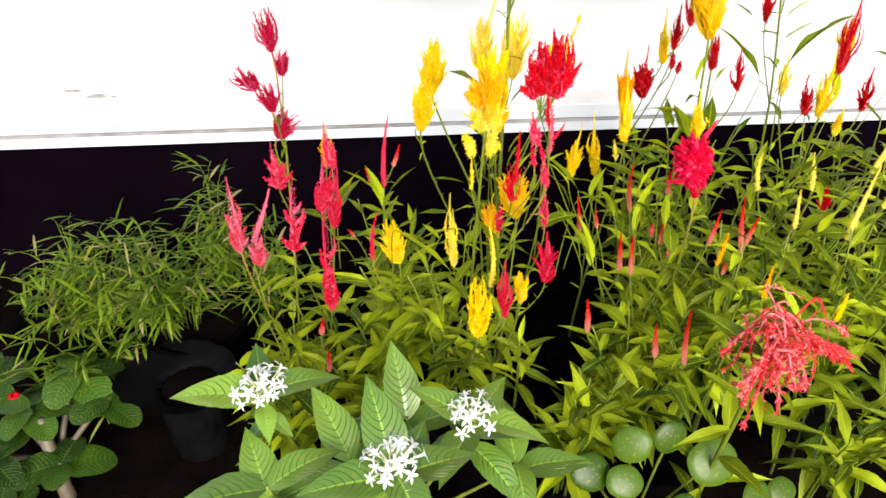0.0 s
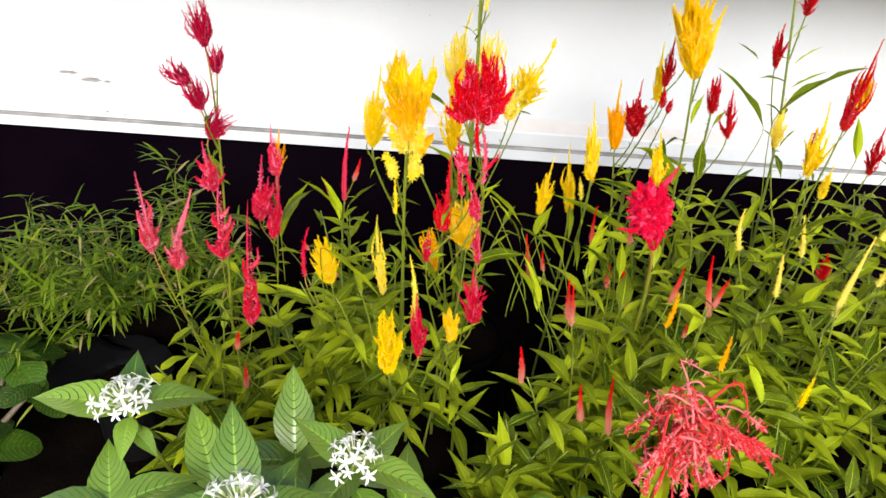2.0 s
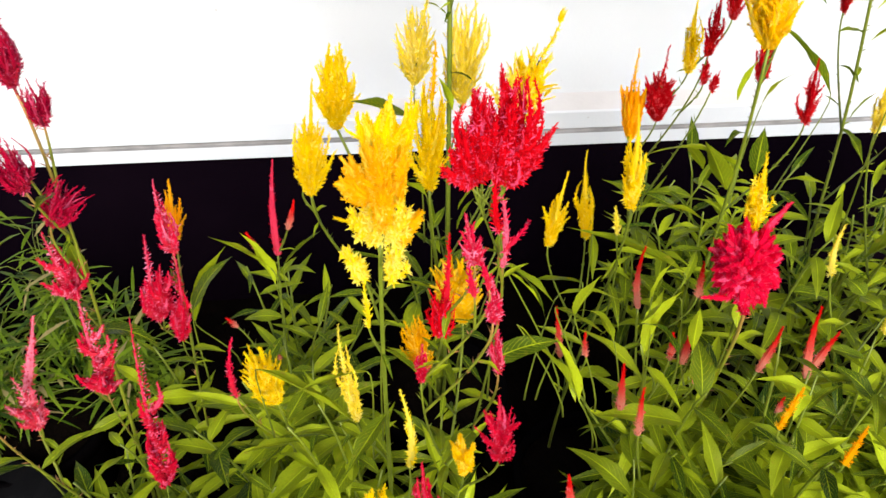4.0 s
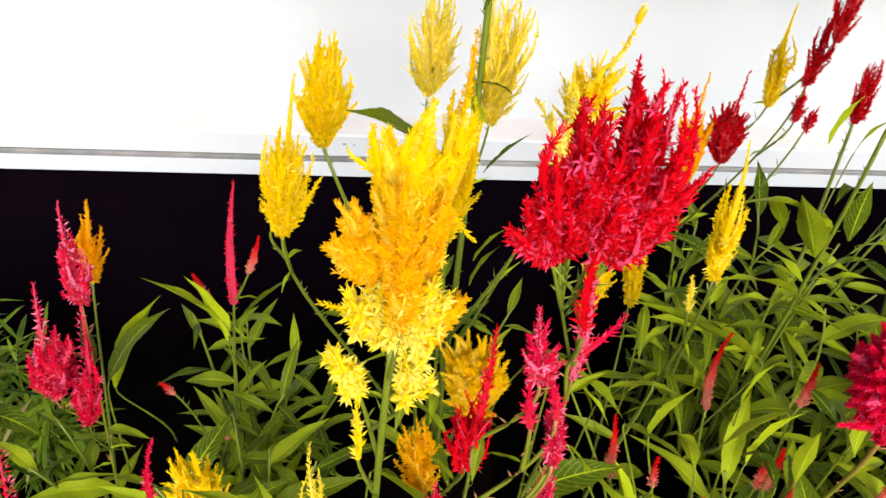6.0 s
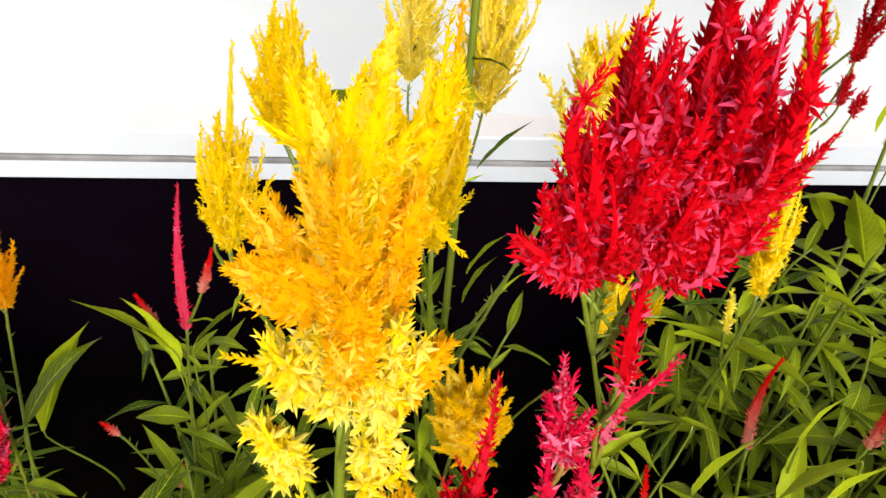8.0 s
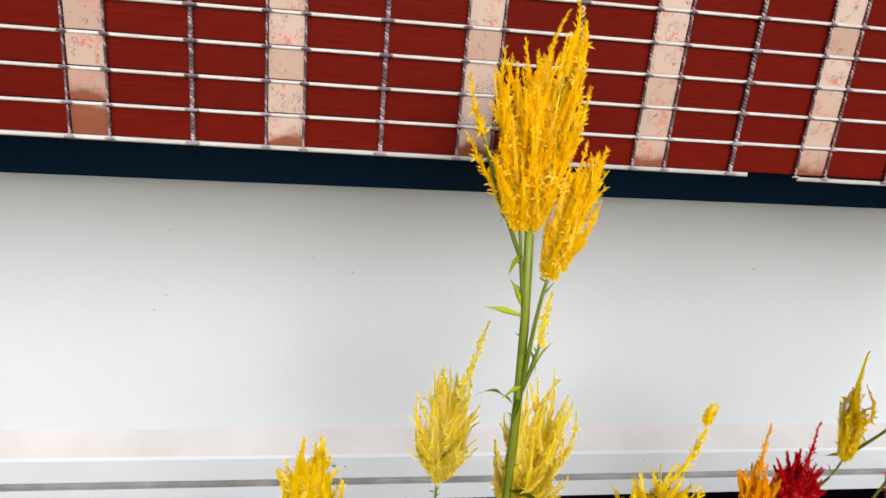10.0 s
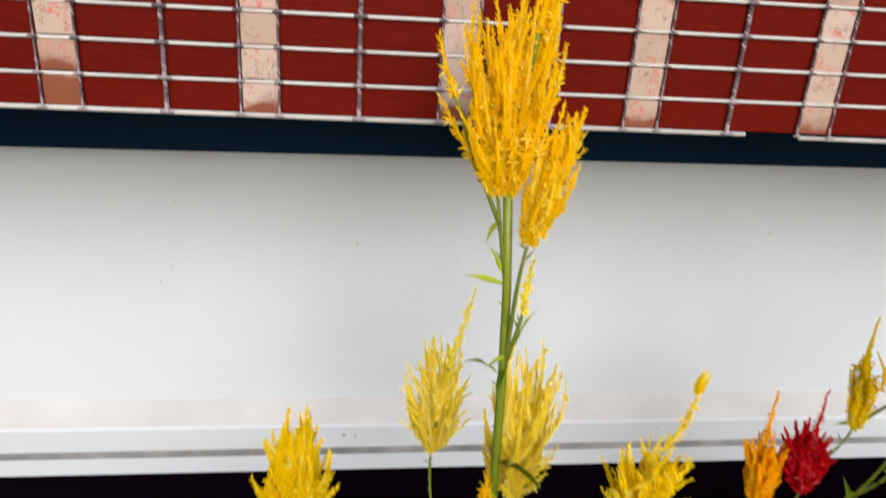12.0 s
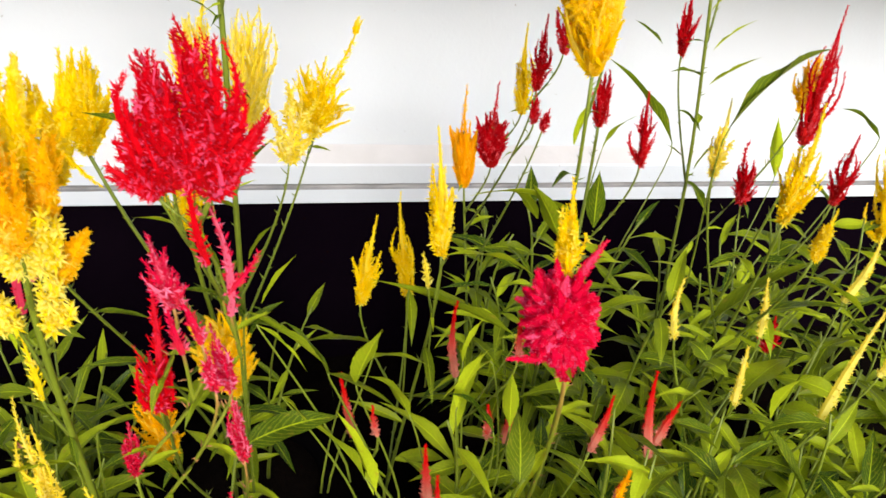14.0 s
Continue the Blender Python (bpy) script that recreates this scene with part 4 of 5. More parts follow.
plant = celosia((0.23, 0.95, 0.14), "cockscomb with orange and red heads close together", [
    ("full", "yellowdeep", (0.266, 1.045, 0.520), (0.252, 1.045, 0.603), 0.058),
    ("plume", "orangeyellow", (0.216, 0.980, 0.518), (0.203, 0.980, 0.591), 0.037),
    ("spike", "bigred", (0.226, 0.915, 0.662), (0.227, 0.915, 0.755), 0.010),
    ("fan", "bigred", (0.224, 0.913, 0.642), (0.221, 0.913, 0.696), 0.027),
    ("cluster", "red", (0.205, 0.900, 0.595), (0.205, 0.900, 0.645), 0.013),
    ("cluster", "pinkred", (0.243, 0.882, 0.752), (0.234, 0.882, 0.801), 0.022),
    ("spike", "pinkred", (0.256, 0.882, 0.725), (0.244, 0.882, 0.764), 0.010),
    ("spike", "pinkred", (0.245, 0.884, 0.716), (0.239, 0.884, 0.752), 0.010),
    ("cluster", "pinkred", (0.262, 0.882, 0.686), (0.258, 0.882, 0.720), 0.008),
    ("cluster", "pinkred", (0.270, 0.897, 0.672), (0.260, 0.897, 0.725), 0.010),
    ("club", "yellowdeep", (0.248, 0.887, 0.464), (0.244, 0.887, 0.525), 0.031),
    ("cluster", "red", (0.275, 0.857, 0.526), (0.268, 0.857, 0.620), 0.043),
], 3, 0.11, 1, 0.08, 0.3, 7)
plant = celosia((0.28, 0.95, 0.14), "cockscomb with one large scarlet plume", [
    ("spray", "bigred", (0.239, 0.897, 0.814), (0.215, 0.895, 0.833), 0.009),
    ("spray", "bigred", (0.239, 0.897, 0.815), (0.223, 0.895, 0.850), 0.014),
    ("spray", "bigred", (0.240, 0.897, 0.817), (0.229, 0.895, 0.872), 0.018),
    ("spray", "bigred", (0.243, 0.897, 0.818), (0.236, 0.895, 0.894), 0.018),
    ("spray", "bigred", (0.247, 0.897, 0.820), (0.244, 0.895, 0.899), 0.018),
    ("spray", "bigred", (0.264, 0.897, 0.816), (0.254, 0.895, 0.907), 0.021),
    ("spray", "bigred", (0.265, 0.897, 0.816), (0.264, 0.895, 0.905), 0.021),
    ("spray", "bigred", (0.266, 0.897, 0.816), (0.273, 0.895, 0.909), 0.016),
    ("spray", "bigred", (0.267, 0.897, 0.816), (0.284, 0.895, 0.879), 0.015),
    ("spray", "bigred", (0.267, 0.897, 0.816), (0.297, 0.895, 0.865), 0.010),
    ("spray", "bigred", (0.267, 0.897, 0.816), (0.288, 0.895, 0.845), 0.015),
    ("spray", "bigred", (0.247, 0.897, 0.834), (0.243, 0.883, 0.893), 0.021),
    ("spray", "bigred", (0.267, 0.897, 0.837), (0.259, 0.883, 0.892), 0.023),
    ("spray", "bigred", (0.257, 0.897, 0.822), (0.248, 0.883, 0.877), 0.018),
], 2, 0.11, 1, 0.08, 0.3, 8)
heads(plant, [
    ("spike", "bigred", (0.262, 0.893, 0.773), (0.256, 0.890, 0.838), 0.009),
    ("spike", "pinkred", (0.272, 0.910, 0.722), (0.262, 0.905, 0.808), 0.011),
    ("spike", "pinkred", (0.270, 0.910, 0.738), (0.290, 0.910, 0.769), 0.008),
    ("cluster", "pinkred", (0.276, 0.900, 0.600), (0.269, 0.900, 0.670), 0.010),
], (0.28, 0.95, 0.14), random.Random(59), 3, 0.11)
blade(plant, (0.281, 0.950, 0.691), (0.332, 0.950, 0.625), 0.010)
blade(plant, (0.381, 1.000, 0.610), (0.321, 1.000, 0.617), 0.013)
blade(plant, (0.377, 1.050, 0.546), (0.450, 1.050, 0.548), 0.012)
plant = celosia((0.27, 1.23, 0.14), "very tall cockscomb with deep yellow plumes above the rest", [
    ("wisp", "yellowdeep", (0.256, 1.220, 0.922), (0.262, 1.220, 1.036), 0.038, [(0.272, 1.220, 0.45), (0.269, 1.220, 0.591), (0.266, 1.220, 0.73), (0.263, 1.220, 0.853)]),
    ("spike", "yellowdeep", (0.263, 1.220, 1.006), (0.266, 1.220, 1.042), 0.009),
    ("wisp", "yellowdeep", (0.250, 1.218, 0.922), (0.235, 1.215, 1.020), 0.036),
    ("wisp", "yellowdeep", (0.268, 1.210, 0.897), (0.284, 1.210, 0.972), 0.027),
    ("spike", "yellowdeep", (0.236, 1.220, 0.940), (0.216, 1.220, 0.973), 0.005),
    ("spike", "yellowdeep", (0.225, 1.220, 0.972), (0.214, 1.220, 1.003), 0.004),
    ("spike", "pale", (0.271, 1.216, 0.850), (0.274, 1.216, 0.884), 0.007),
    ("wisp", "pale", (0.232, 1.290, 0.688), (0.235, 1.290, 0.782), 0.058),
    ("spike", "pale", (0.240, 1.280, 0.768), (0.252, 1.270, 0.836), 0.006),
    ("wisp", "pale", (0.284, 1.240, 0.688), (0.289, 1.240, 0.806), 0.066),
    ("plume", "yellow", (0.233, 1.110, 0.659), (0.234, 1.110, 0.782), 0.044),
    ("spike", "orangeyellow", (0.234, 1.110, 0.766), (0.236, 1.110, 0.828), 0.008),
    ("star", "pale", (0.318, 1.130, 0.710), (0.321, 1.130, 0.782), 0.060),
], 3, 0.09, 3, 0.1, 0.4, 9)
heads(plant, [
    ("wisp", "yellow", (0.341, 1.170, 0.716), (0.353, 1.170, 0.787), 0.064),
    ("spike", "yellow", (0.361, 1.190, 0.768), (0.382, 1.200, 0.812), 0.005),
    ("tuft", "yellow", (0.379, 1.200, 0.803), (0.383, 1.200, 0.819), 0.007),
    ("torch", "yellow", (0.106, 1.120, 0.652), (0.119, 1.120, 0.787), 0.041),
    ("plume", "yellow", (0.107, 1.120, 0.655), (0.113, 1.120, 0.744), 0.033),
    ("spike", "yellow", (0.099, 1.120, 0.656), (0.136, 1.120, 0.704), 0.011),
    ("plume", "yellow", (0.135, 1.230, 0.666), (0.140, 1.230, 0.765), 0.057, [(0.255, 1.225, 0.38), (0.186, 1.220, 0.544), (0.164, 1.225, 0.586)]),
], (0.27, 1.23, 0.14), random.Random(60), 3, 0.09)
blade(plant, (0.222, 1.200, 0.690), (0.150, 1.150, 0.735), 0.026, True, -35)
blade(plant, (0.268, 1.200, 0.701), (0.250, 1.190, 0.748), 0.010, False)
blade(plant, (0.276, 1.200, 0.660), (0.313, 1.190, 0.701), 0.003, False)
blade(plant, (0.280, 1.200, 0.558), (0.306, 1.190, 0.608), 0.007, False)
blade(plant, (0.280, 1.200, 0.526), (0.300, 1.190, 0.585), 0.007, False)
blade(plant, (0.277, 1.200, 0.469), (0.246, 1.190, 0.541), 0.009, False)
blade(plant, (0.292, 1.200, 0.498), (0.332, 1.190, 0.560), 0.006, False)
blade(plant, (0.274, 1.200, 0.439), (0.302, 1.190, 0.490), 0.009, False)
blade(plant, (0.250, 1.200, 0.533), (0.240, 1.190, 0.596), 0.007, False)
blade(plant, (0.239, 1.200, 0.583), (0.183, 1.150, 0.644), 0.019)
blade(plant, (0.310, 1.030, 0.612), (0.362, 1.000, 0.560), 0.011)
blade(plant, (0.258, 1.220, 0.871), (0.246, 1.210, 0.892), 0.003, False)
blade(plant, (0.261, 1.220, 0.804), (0.232, 1.200, 0.835), 0.002, False)
blade(plant, (0.270, 1.220, 0.825), (0.281, 1.220, 0.850), 0.003, False)
blade(plant, (0.266, 1.220, 0.844), (0.274, 1.220, 0.829), 0.002, False)
plant = celosia((0.58, 1.3, 0.14), "cockscomb with orange, dark red and yellow pointed heads", [
    ("full", "orange", (0.548, 1.340, 0.565), (0.537, 1.340, 0.652), 0.034),
    ("spike", "orange", (0.538, 1.340, 0.642), (0.534, 1.340, 0.701), 0.006),
    ("full", "darkred", (0.576, 1.330, 0.600), (0.567, 1.330, 0.666), 0.044),
    ("spike", "darkred", (0.567, 1.325, 0.655), (0.567, 1.325, 0.711), 0.006),
    ("torch", "yellow", (0.601, 1.325, 0.673), (0.590, 1.325, 0.782), 0.025),
    ("cluster", "darkred", (0.588, 1.260, 0.729), (0.585, 1.260, 0.811), 0.024),
    ("cluster", "darkred", (0.592, 1.260, 0.690), (0.588, 1.260, 0.728), 0.015),
    ("cluster", "darkred", (0.600, 1.250, 0.686), (0.604, 1.250, 0.712), 0.011),
    ("cluster", "darkred", (0.628, 1.300, 0.757), (0.623, 1.300, 0.852), 0.027),
], 5, 0.1, 2, 0.1, 0.4, 10)
plant = celosia((0.66, 1.24, 0.14), "tall cockscomb with a full golden-yellow plume", [
    ("full", "yellowdeep", (0.594, 1.150, 0.792), (0.562, 1.150, 0.918), 0.062, [(0.64, 1.20, 0.45), (0.612, 1.165, 0.68)]),
    ("spike", "yellowdeep", (0.605, 1.150, 0.822), (0.612, 1.150, 0.902), 0.020),
    ("finger", "yellowdeep", (0.558, 1.150, 0.905), (0.554, 1.150, 0.962), 0.008),
    ("plume", "darkred", (0.698, 1.310, 0.664), (0.691, 1.310, 0.735), 0.028),
    ("cluster", "darkred", (0.676, 1.160, 0.691), (0.663, 1.160, 0.772), 0.025),
], 5, 0.11, 3, 0.1, 0.42, 11)
blade(plant, (0.786, 1.280, 0.657), (0.677, 1.280, 0.761), 0.014)
blade(plant, (0.700, 1.290, 0.640), (0.722, 1.285, 0.700), 0.012)
blade(plant, (0.645, 1.200, 0.597), (0.514, 1.190, 0.672), 0.024, False)
blade(plant, (0.619, 1.180, 0.584), (0.567, 1.170, 0.653), 0.030, False)
blade(plant, (0.657, 1.280, 0.654), (0.662, 1.270, 0.716), 0.011, False)
blade(plant, (0.603, 1.220, 0.589), (0.555, 1.210, 0.652), 0.020, False)
blade(plant, (0.666, 1.200, 0.588), (0.652, 1.190, 0.660), 0.022, False)
plant = celosia((0.86, 1.22, 0.14), "tall branching cockscomb with dark red and yellow heads", [
    ("cluster", "darkred", (0.762, 1.275, 0.890), (0.760, 1.275, 0.955), 0.034, [(0.83, 1.26, 0.45), (0.820, 1.275, 0.614), (0.795, 1.275, 0.74)]),
    ("cluster", "darkred", (0.791, 1.325, 0.752), (0.784, 1.325, 0.828), 0.030),
    ("cluster", "darkred", (0.801, 1.300, 0.852), (0.803, 1.300, 0.915), 0.033),
    ("cluster", "darkred", (0.845, 1.140, 0.726), (0.884, 1.200, 0.854), 0.032),
    ("wisp", "orangeyellow", (0.912, 1.235, 0.722), (0.897, 1.225, 0.790), 0.034),
    ("torch", "yellow", (0.752, 1.025, 0.704), (0.743, 1.024, 0.820), 0.034),
    ("cluster", "darkred", (0.911, 1.135, 0.655), (0.906, 1.135, 0.740), 0.027),
    ("torch", "pale", (0.740, 1.125, 0.697), (0.731, 1.125, 0.780), 0.022),
    ("torch", "yellow", (1.099, 1.218, 0.547), (1.041, 1.218, 0.739), 0.056),
    ("plume", "darkred", (0.862, 1.215, 0.608), (0.850, 1.215, 0.666), 0.032),
    ("spike", "darkred", (0.853, 1.225, 0.655), (0.858, 1.235, 0.684), 0.005),
    ("torch", "yellow", (0.757, 0.980, 0.697), (0.758, 0.980, 0.746), 0.013),
], 5, 0.11, 3, 0.12, 0.42, 12)
blade(plant, (0.705, 1.080, 0.772), (0.876, 1.190, 0.813), 0.010)
blade(plant, (1.024, 1.360, 0.565), (0.994, 1.360, 0.649), 0.018)
blade(plant, (1.040, 1.235, 0.688), (0.954, 1.235, 0.746), 0.009)
blade(plant, (0.829, 1.100, 0.528), (0.949, 1.080, 0.549), 0.028)
blade(plant, (0.888, 1.100, 0.582), (0.984, 1.080, 0.528), 0.019)
blade(plant, (0.920, 1.100, 0.454), (0.800, 1.050, 0.449), 0.035)
blade(plant, (0.785, 1.100, 0.524), (0.907, 1.100, 0.587), 0.036)
blade(plant, (0.798, 1.275, 0.776), (0.833, 1.265, 0.816), 0.004, False)
blade(plant, (0.807, 1.275, 0.735), (0.860, 1.265, 0.767), 0.004, False)
blade(plant, (0.815, 1.275, 0.676), (0.762, 1.265, 0.721), 0.007, False)
blade(plant, (0.747, 1.300, 0.773), (0.700, 1.290, 0.796), 0.004, False)
blade(plant, (0.825, 1.275, 0.623), (0.841, 1.265, 0.668), 0.006, False)
blade(plant, (0.780, 1.275, 0.820), (0.799, 1.265, 0.848), 0.004, False)
plant = celosia((0.57, 1.0, 0.14), "cockscomb with a round crumpled magenta-pink crest", [
    ("crest", "magenta", (0.525, 0.940, 0.626), (0.496, 0.940, 0.726), 0.070),
    ("finger", "magenta", (0.519, 0.945, 0.712), (0.534, 0.945, 0.746), 0.016),
    ("finger", "magenta", (0.495, 0.925, 0.652), (0.467, 0.925, 0.655), 0.012),
    ("torch", "yellow", (0.513, 0.955, 0.709), (0.501, 0.955, 0.792), 0.020),
], 7, 0.11, 3, 0.1, 0.34, 13)
blade(plant, (0.474, 0.970, 0.610), (0.442, 0.970, 0.560), 0.019)
blade(plant, (0.546, 0.970, 0.603), (0.545, 0.970, 0.563), 0.017)
plant = celosia((0.45, 1.1, 0.14), "cockscomb with slim pale yellow heads", [
    ("torch", "yellow", (0.454, 1.085, 0.637), (0.436, 1.085, 0.768), 0.026),
    ("spike", "pale", (0.446, 1.090, 0.598), (0.438, 1.090, 0.637), 0.009),
    ("torch", "yellow", (0.454, 1.200, 0.500), (0.435, 1.200, 0.638), 0.020),
    ("torch", "yellow", (0.398, 1.180, 0.509), (0.409, 1.180, 0.622), 0.034),
], 3, 0.1, 0, 0.08, 0.32, 14)
blade(plant, (0.460, 1.080, 0.641), (0.576, 1.100, 0.610), 0.013)
blade(plant, (0.549, 1.100, 0.521), (0.392, 1.100, 0.579), 0.015)
blade(plant, (0.443, 1.150, 0.548), (0.455, 1.150, 0.479), 0.012)
plant = celosia((0.5, 0.97, 0.14), "leafy cockscomb with many small red-tipped buds", [
    ("bud", "red", (0.366, 0.985, 0.516), (0.352, 0.985, 0.593), 0.012),
    ("bud", "red", (0.380, 0.950, 0.554), (0.374, 0.950, 0.590), 0.007),
    ("bud", "red", (0.475, 1.050, 0.516), (0.465, 1.050, 0.611), 0.014),
    ("bud", "red", (0.512, 1.000, 0.580), (0.507, 1.000, 0.629), 0.011),
    ("bud", "red", (0.485, 0.970, 0.516), (0.480, 0.970, 0.558), 0.010),
    ("bud", "red", (0.525, 0.970, 0.471), (0.517, 0.970, 0.529), 0.013),
    ("bud", "red", (0.421, 0.880, 0.512), (0.412, 0.880, 0.586), 0.011),
    ("bud", "red", (0.580, 0.950, 0.509), (0.586, 0.950, 0.578), 0.014),
    ("bud", "red", (0.652, 0.957, 0.478), (0.626, 0.957, 0.597), 0.017),
    ("bud", "red", (0.653, 0.957, 0.500), (0.662, 0.957, 0.555), 0.014),
    ("bud", "red", (0.611, 0.930, 0.459), (0.610, 0.930, 0.484), 0.009),
    ("bud", "red", (0.428, 0.753, 0.454), (0.417, 0.753, 0.521), 0.013),
], 5, 0.11, 4, 0.15, 0.34, 15)
heads(plant, [
    ("bud", "red", (0.458, 0.720, 0.469), (0.445, 0.720, 0.575), 0.015),
    ("bud", "red", (0.359, 0.861, 0.410), (0.350, 0.861, 0.480), 0.016),
    ("bud", "red", (0.430, 0.943, 0.469), (0.420, 0.943, 0.546), 0.016),
    ("bud", "red", (0.514, 0.989, 0.485), (0.511, 0.989, 0.538), 0.017),
], (0.5, 0.97, 0.14), random.Random(66), 5, 0.11)
blade(plant, (0.405, 0.950, 0.575), (0.362, 0.940, 0.655), 0.014)
blade(plant, (0.359, 0.950, 0.616), (0.377, 0.940, 0.669), 0.021)
blade(plant, (0.444, 0.950, 0.580), (0.457, 0.940, 0.651), 0.016)
blade(plant, (0.338, 0.950, 0.628), (0.388, 0.940, 0.587), 0.014)
blade(plant, (0.303, 0.950, 0.608), (0.326, 0.940, 0.574), 0.012)
blade(plant, (0.287, 0.950, 0.679), (0.321, 0.940, 0.642), 0.007)
blade(plant, (0.481, 0.950, 0.545), (0.423, 0.940, 0.634), 0.012)
blade(plant, (0.495, 0.950, 0.551), (0.483, 0.940, 0.615), 0.014)
blade(plant, (0.372, 0.950, 0.503), (0.311, 0.950, 0.589), 0.015)
blade(plant, (0.383, 0.950, 0.481), (0.341, 0.950, 0.573), 0.017)
blade(plant, (0.461, 1.000, 0.583), (0.474, 1.000, 0.633), 0.010)
plant = celosia((0.84, 1.02, 0.14), "leafy cockscomb with slender pale yellow spikes", [
    ("spike", "pale", (0.709, 1.055, 0.545), (0.696, 1.055, 0.621), 0.015),
    ("spike", "pale", (0.766, 1.000, 0.497), (0.752, 1.000, 0.577), 0.015),
    ("spike", "pale", (0.810, 1.050, 0.543), (0.788, 1.050, 0.620), 0.013),
    ("spike", "pale", (0.851, 0.970, 0.489), (0.856, 0.970, 0.641), 0.021),
    ("spike", "pale", (0.956, 1.100, 0.542), (0.963, 1.100, 0.631), 0.022),
    ("spike", "pale", (0.894, 0.970, 0.553), (0.900, 0.970, 0.615), 0.015),
    ("cluster", "darkred", (0.911, 1.130, 0.441), (0.902, 1.130, 0.498), 0.030),
    ("spike", "yellow", (0.746, 0.800, 0.459), (0.746, 0.800, 0.515), 0.017),
    ("spike", "orange", (0.641, 0.850, 0.472), (0.640, 0.850, 0.536), 0.014),
    ("spike", "orange", (0.544, 0.850, 0.546), (0.547, 0.850, 0.607), 0.012),
], 6, 0.115, 4, 0.14, 0.36, 16)
blade(plant, (0.822, 1.000, 0.469), (0.831, 1.000, 0.551), 0.027)
blade(plant, (0.838, 1.000, 0.566), (0.908, 1.000, 0.587), 0.014)
blade(plant, (0.632, 0.950, 0.475), (0.696, 0.930, 0.490), 0.018)


# ---- leaves that fill the bed low down ----
def bush(root, tall, reach, shoots, seed, size=0.12):
    plant = tagged(new("leafy_shoots"), "bushy green cockscomb foliage with long pointed leaves", "plant", "flowers along the wall")
    plant.location = root
    bpy.context.view_layer.update()
    r = random.Random(seed)
    for k in range(shoots):
        a, d = r.random() * 6.28, reach * math.sqrt(r.random())
        foot = np.array(root) + [0.4 * d * math.cos(a), 0.4 * d * math.sin(a), 0]
        end = np.array(root) + [d * math.cos(a), d * math.sin(a), tall * r.uniform(0.6, 1.0)]
        pts = hermite(foot, np.array([0, 0, 0.3]), end, np.array([0.1 * math.cos(a), 0.1 * math.sin(a), 0.2]), 10)
        s = Heap()
        tube(s, pts - np.array(root), np.linspace(0.003, 0.0012, 10), np.linspace(0, 1, 10), 5)
        part("stem", s.mesh("stem", STEM), plant)
        leafy(plant, pts, 9, 0.25, 1.0, size, LEAVES if r.random() < 0.7 else BROAD, r, 0.6, slim=slimness(root))


for x, y, tall, reach, n, seed in [(0.60, 0.86, 0.42, 0.13, 12, 3), (0.50, 0.97, 0.45, 0.10, 8, 22), (0.72, 0.93, 0.40, 0.11, 8, 21), (0.37, 0.78, 0.26, 0.06, 5, 23), (0.33, 0.76, 0.29, 0.06, 6, 24), (0.45, 0.84, 0.30, 0.10, 8, 18), (0.84, 0.92, 0.42, 0.15, 11, 4), (1.05, 1.05, 0.46, 0.16, 11, 5), (0.72, 1.15, 0.43, 0.13, 4, 6), (0.90, 1.20, 0.46, 0.13, 5, 7),
                                   (1.25, 1.0, 0.45, 0.18, 10, 8), (0.00, 0.95, 0.22, 0.12, 7, 10), (0.08, 1.04, 0.32, 0.11, 7, 12),
                                   (0.75, 0.72, 0.30, 0.13, 8, 13), (0.98, 0.80, 0.34, 0.15, 9, 14), (0.60, 1.30, 0.42, 0.10, 4, 15), (1.12, 1.28, 0.46, 0.14, 8, 16), (-0.10, 0.86, 0.20, 0.09, 5, 17), (0.69, 1.27, 0.49, 0.09, 5, 19)]:
    bush((x, y, 0.14), tall, reach, n, seed)


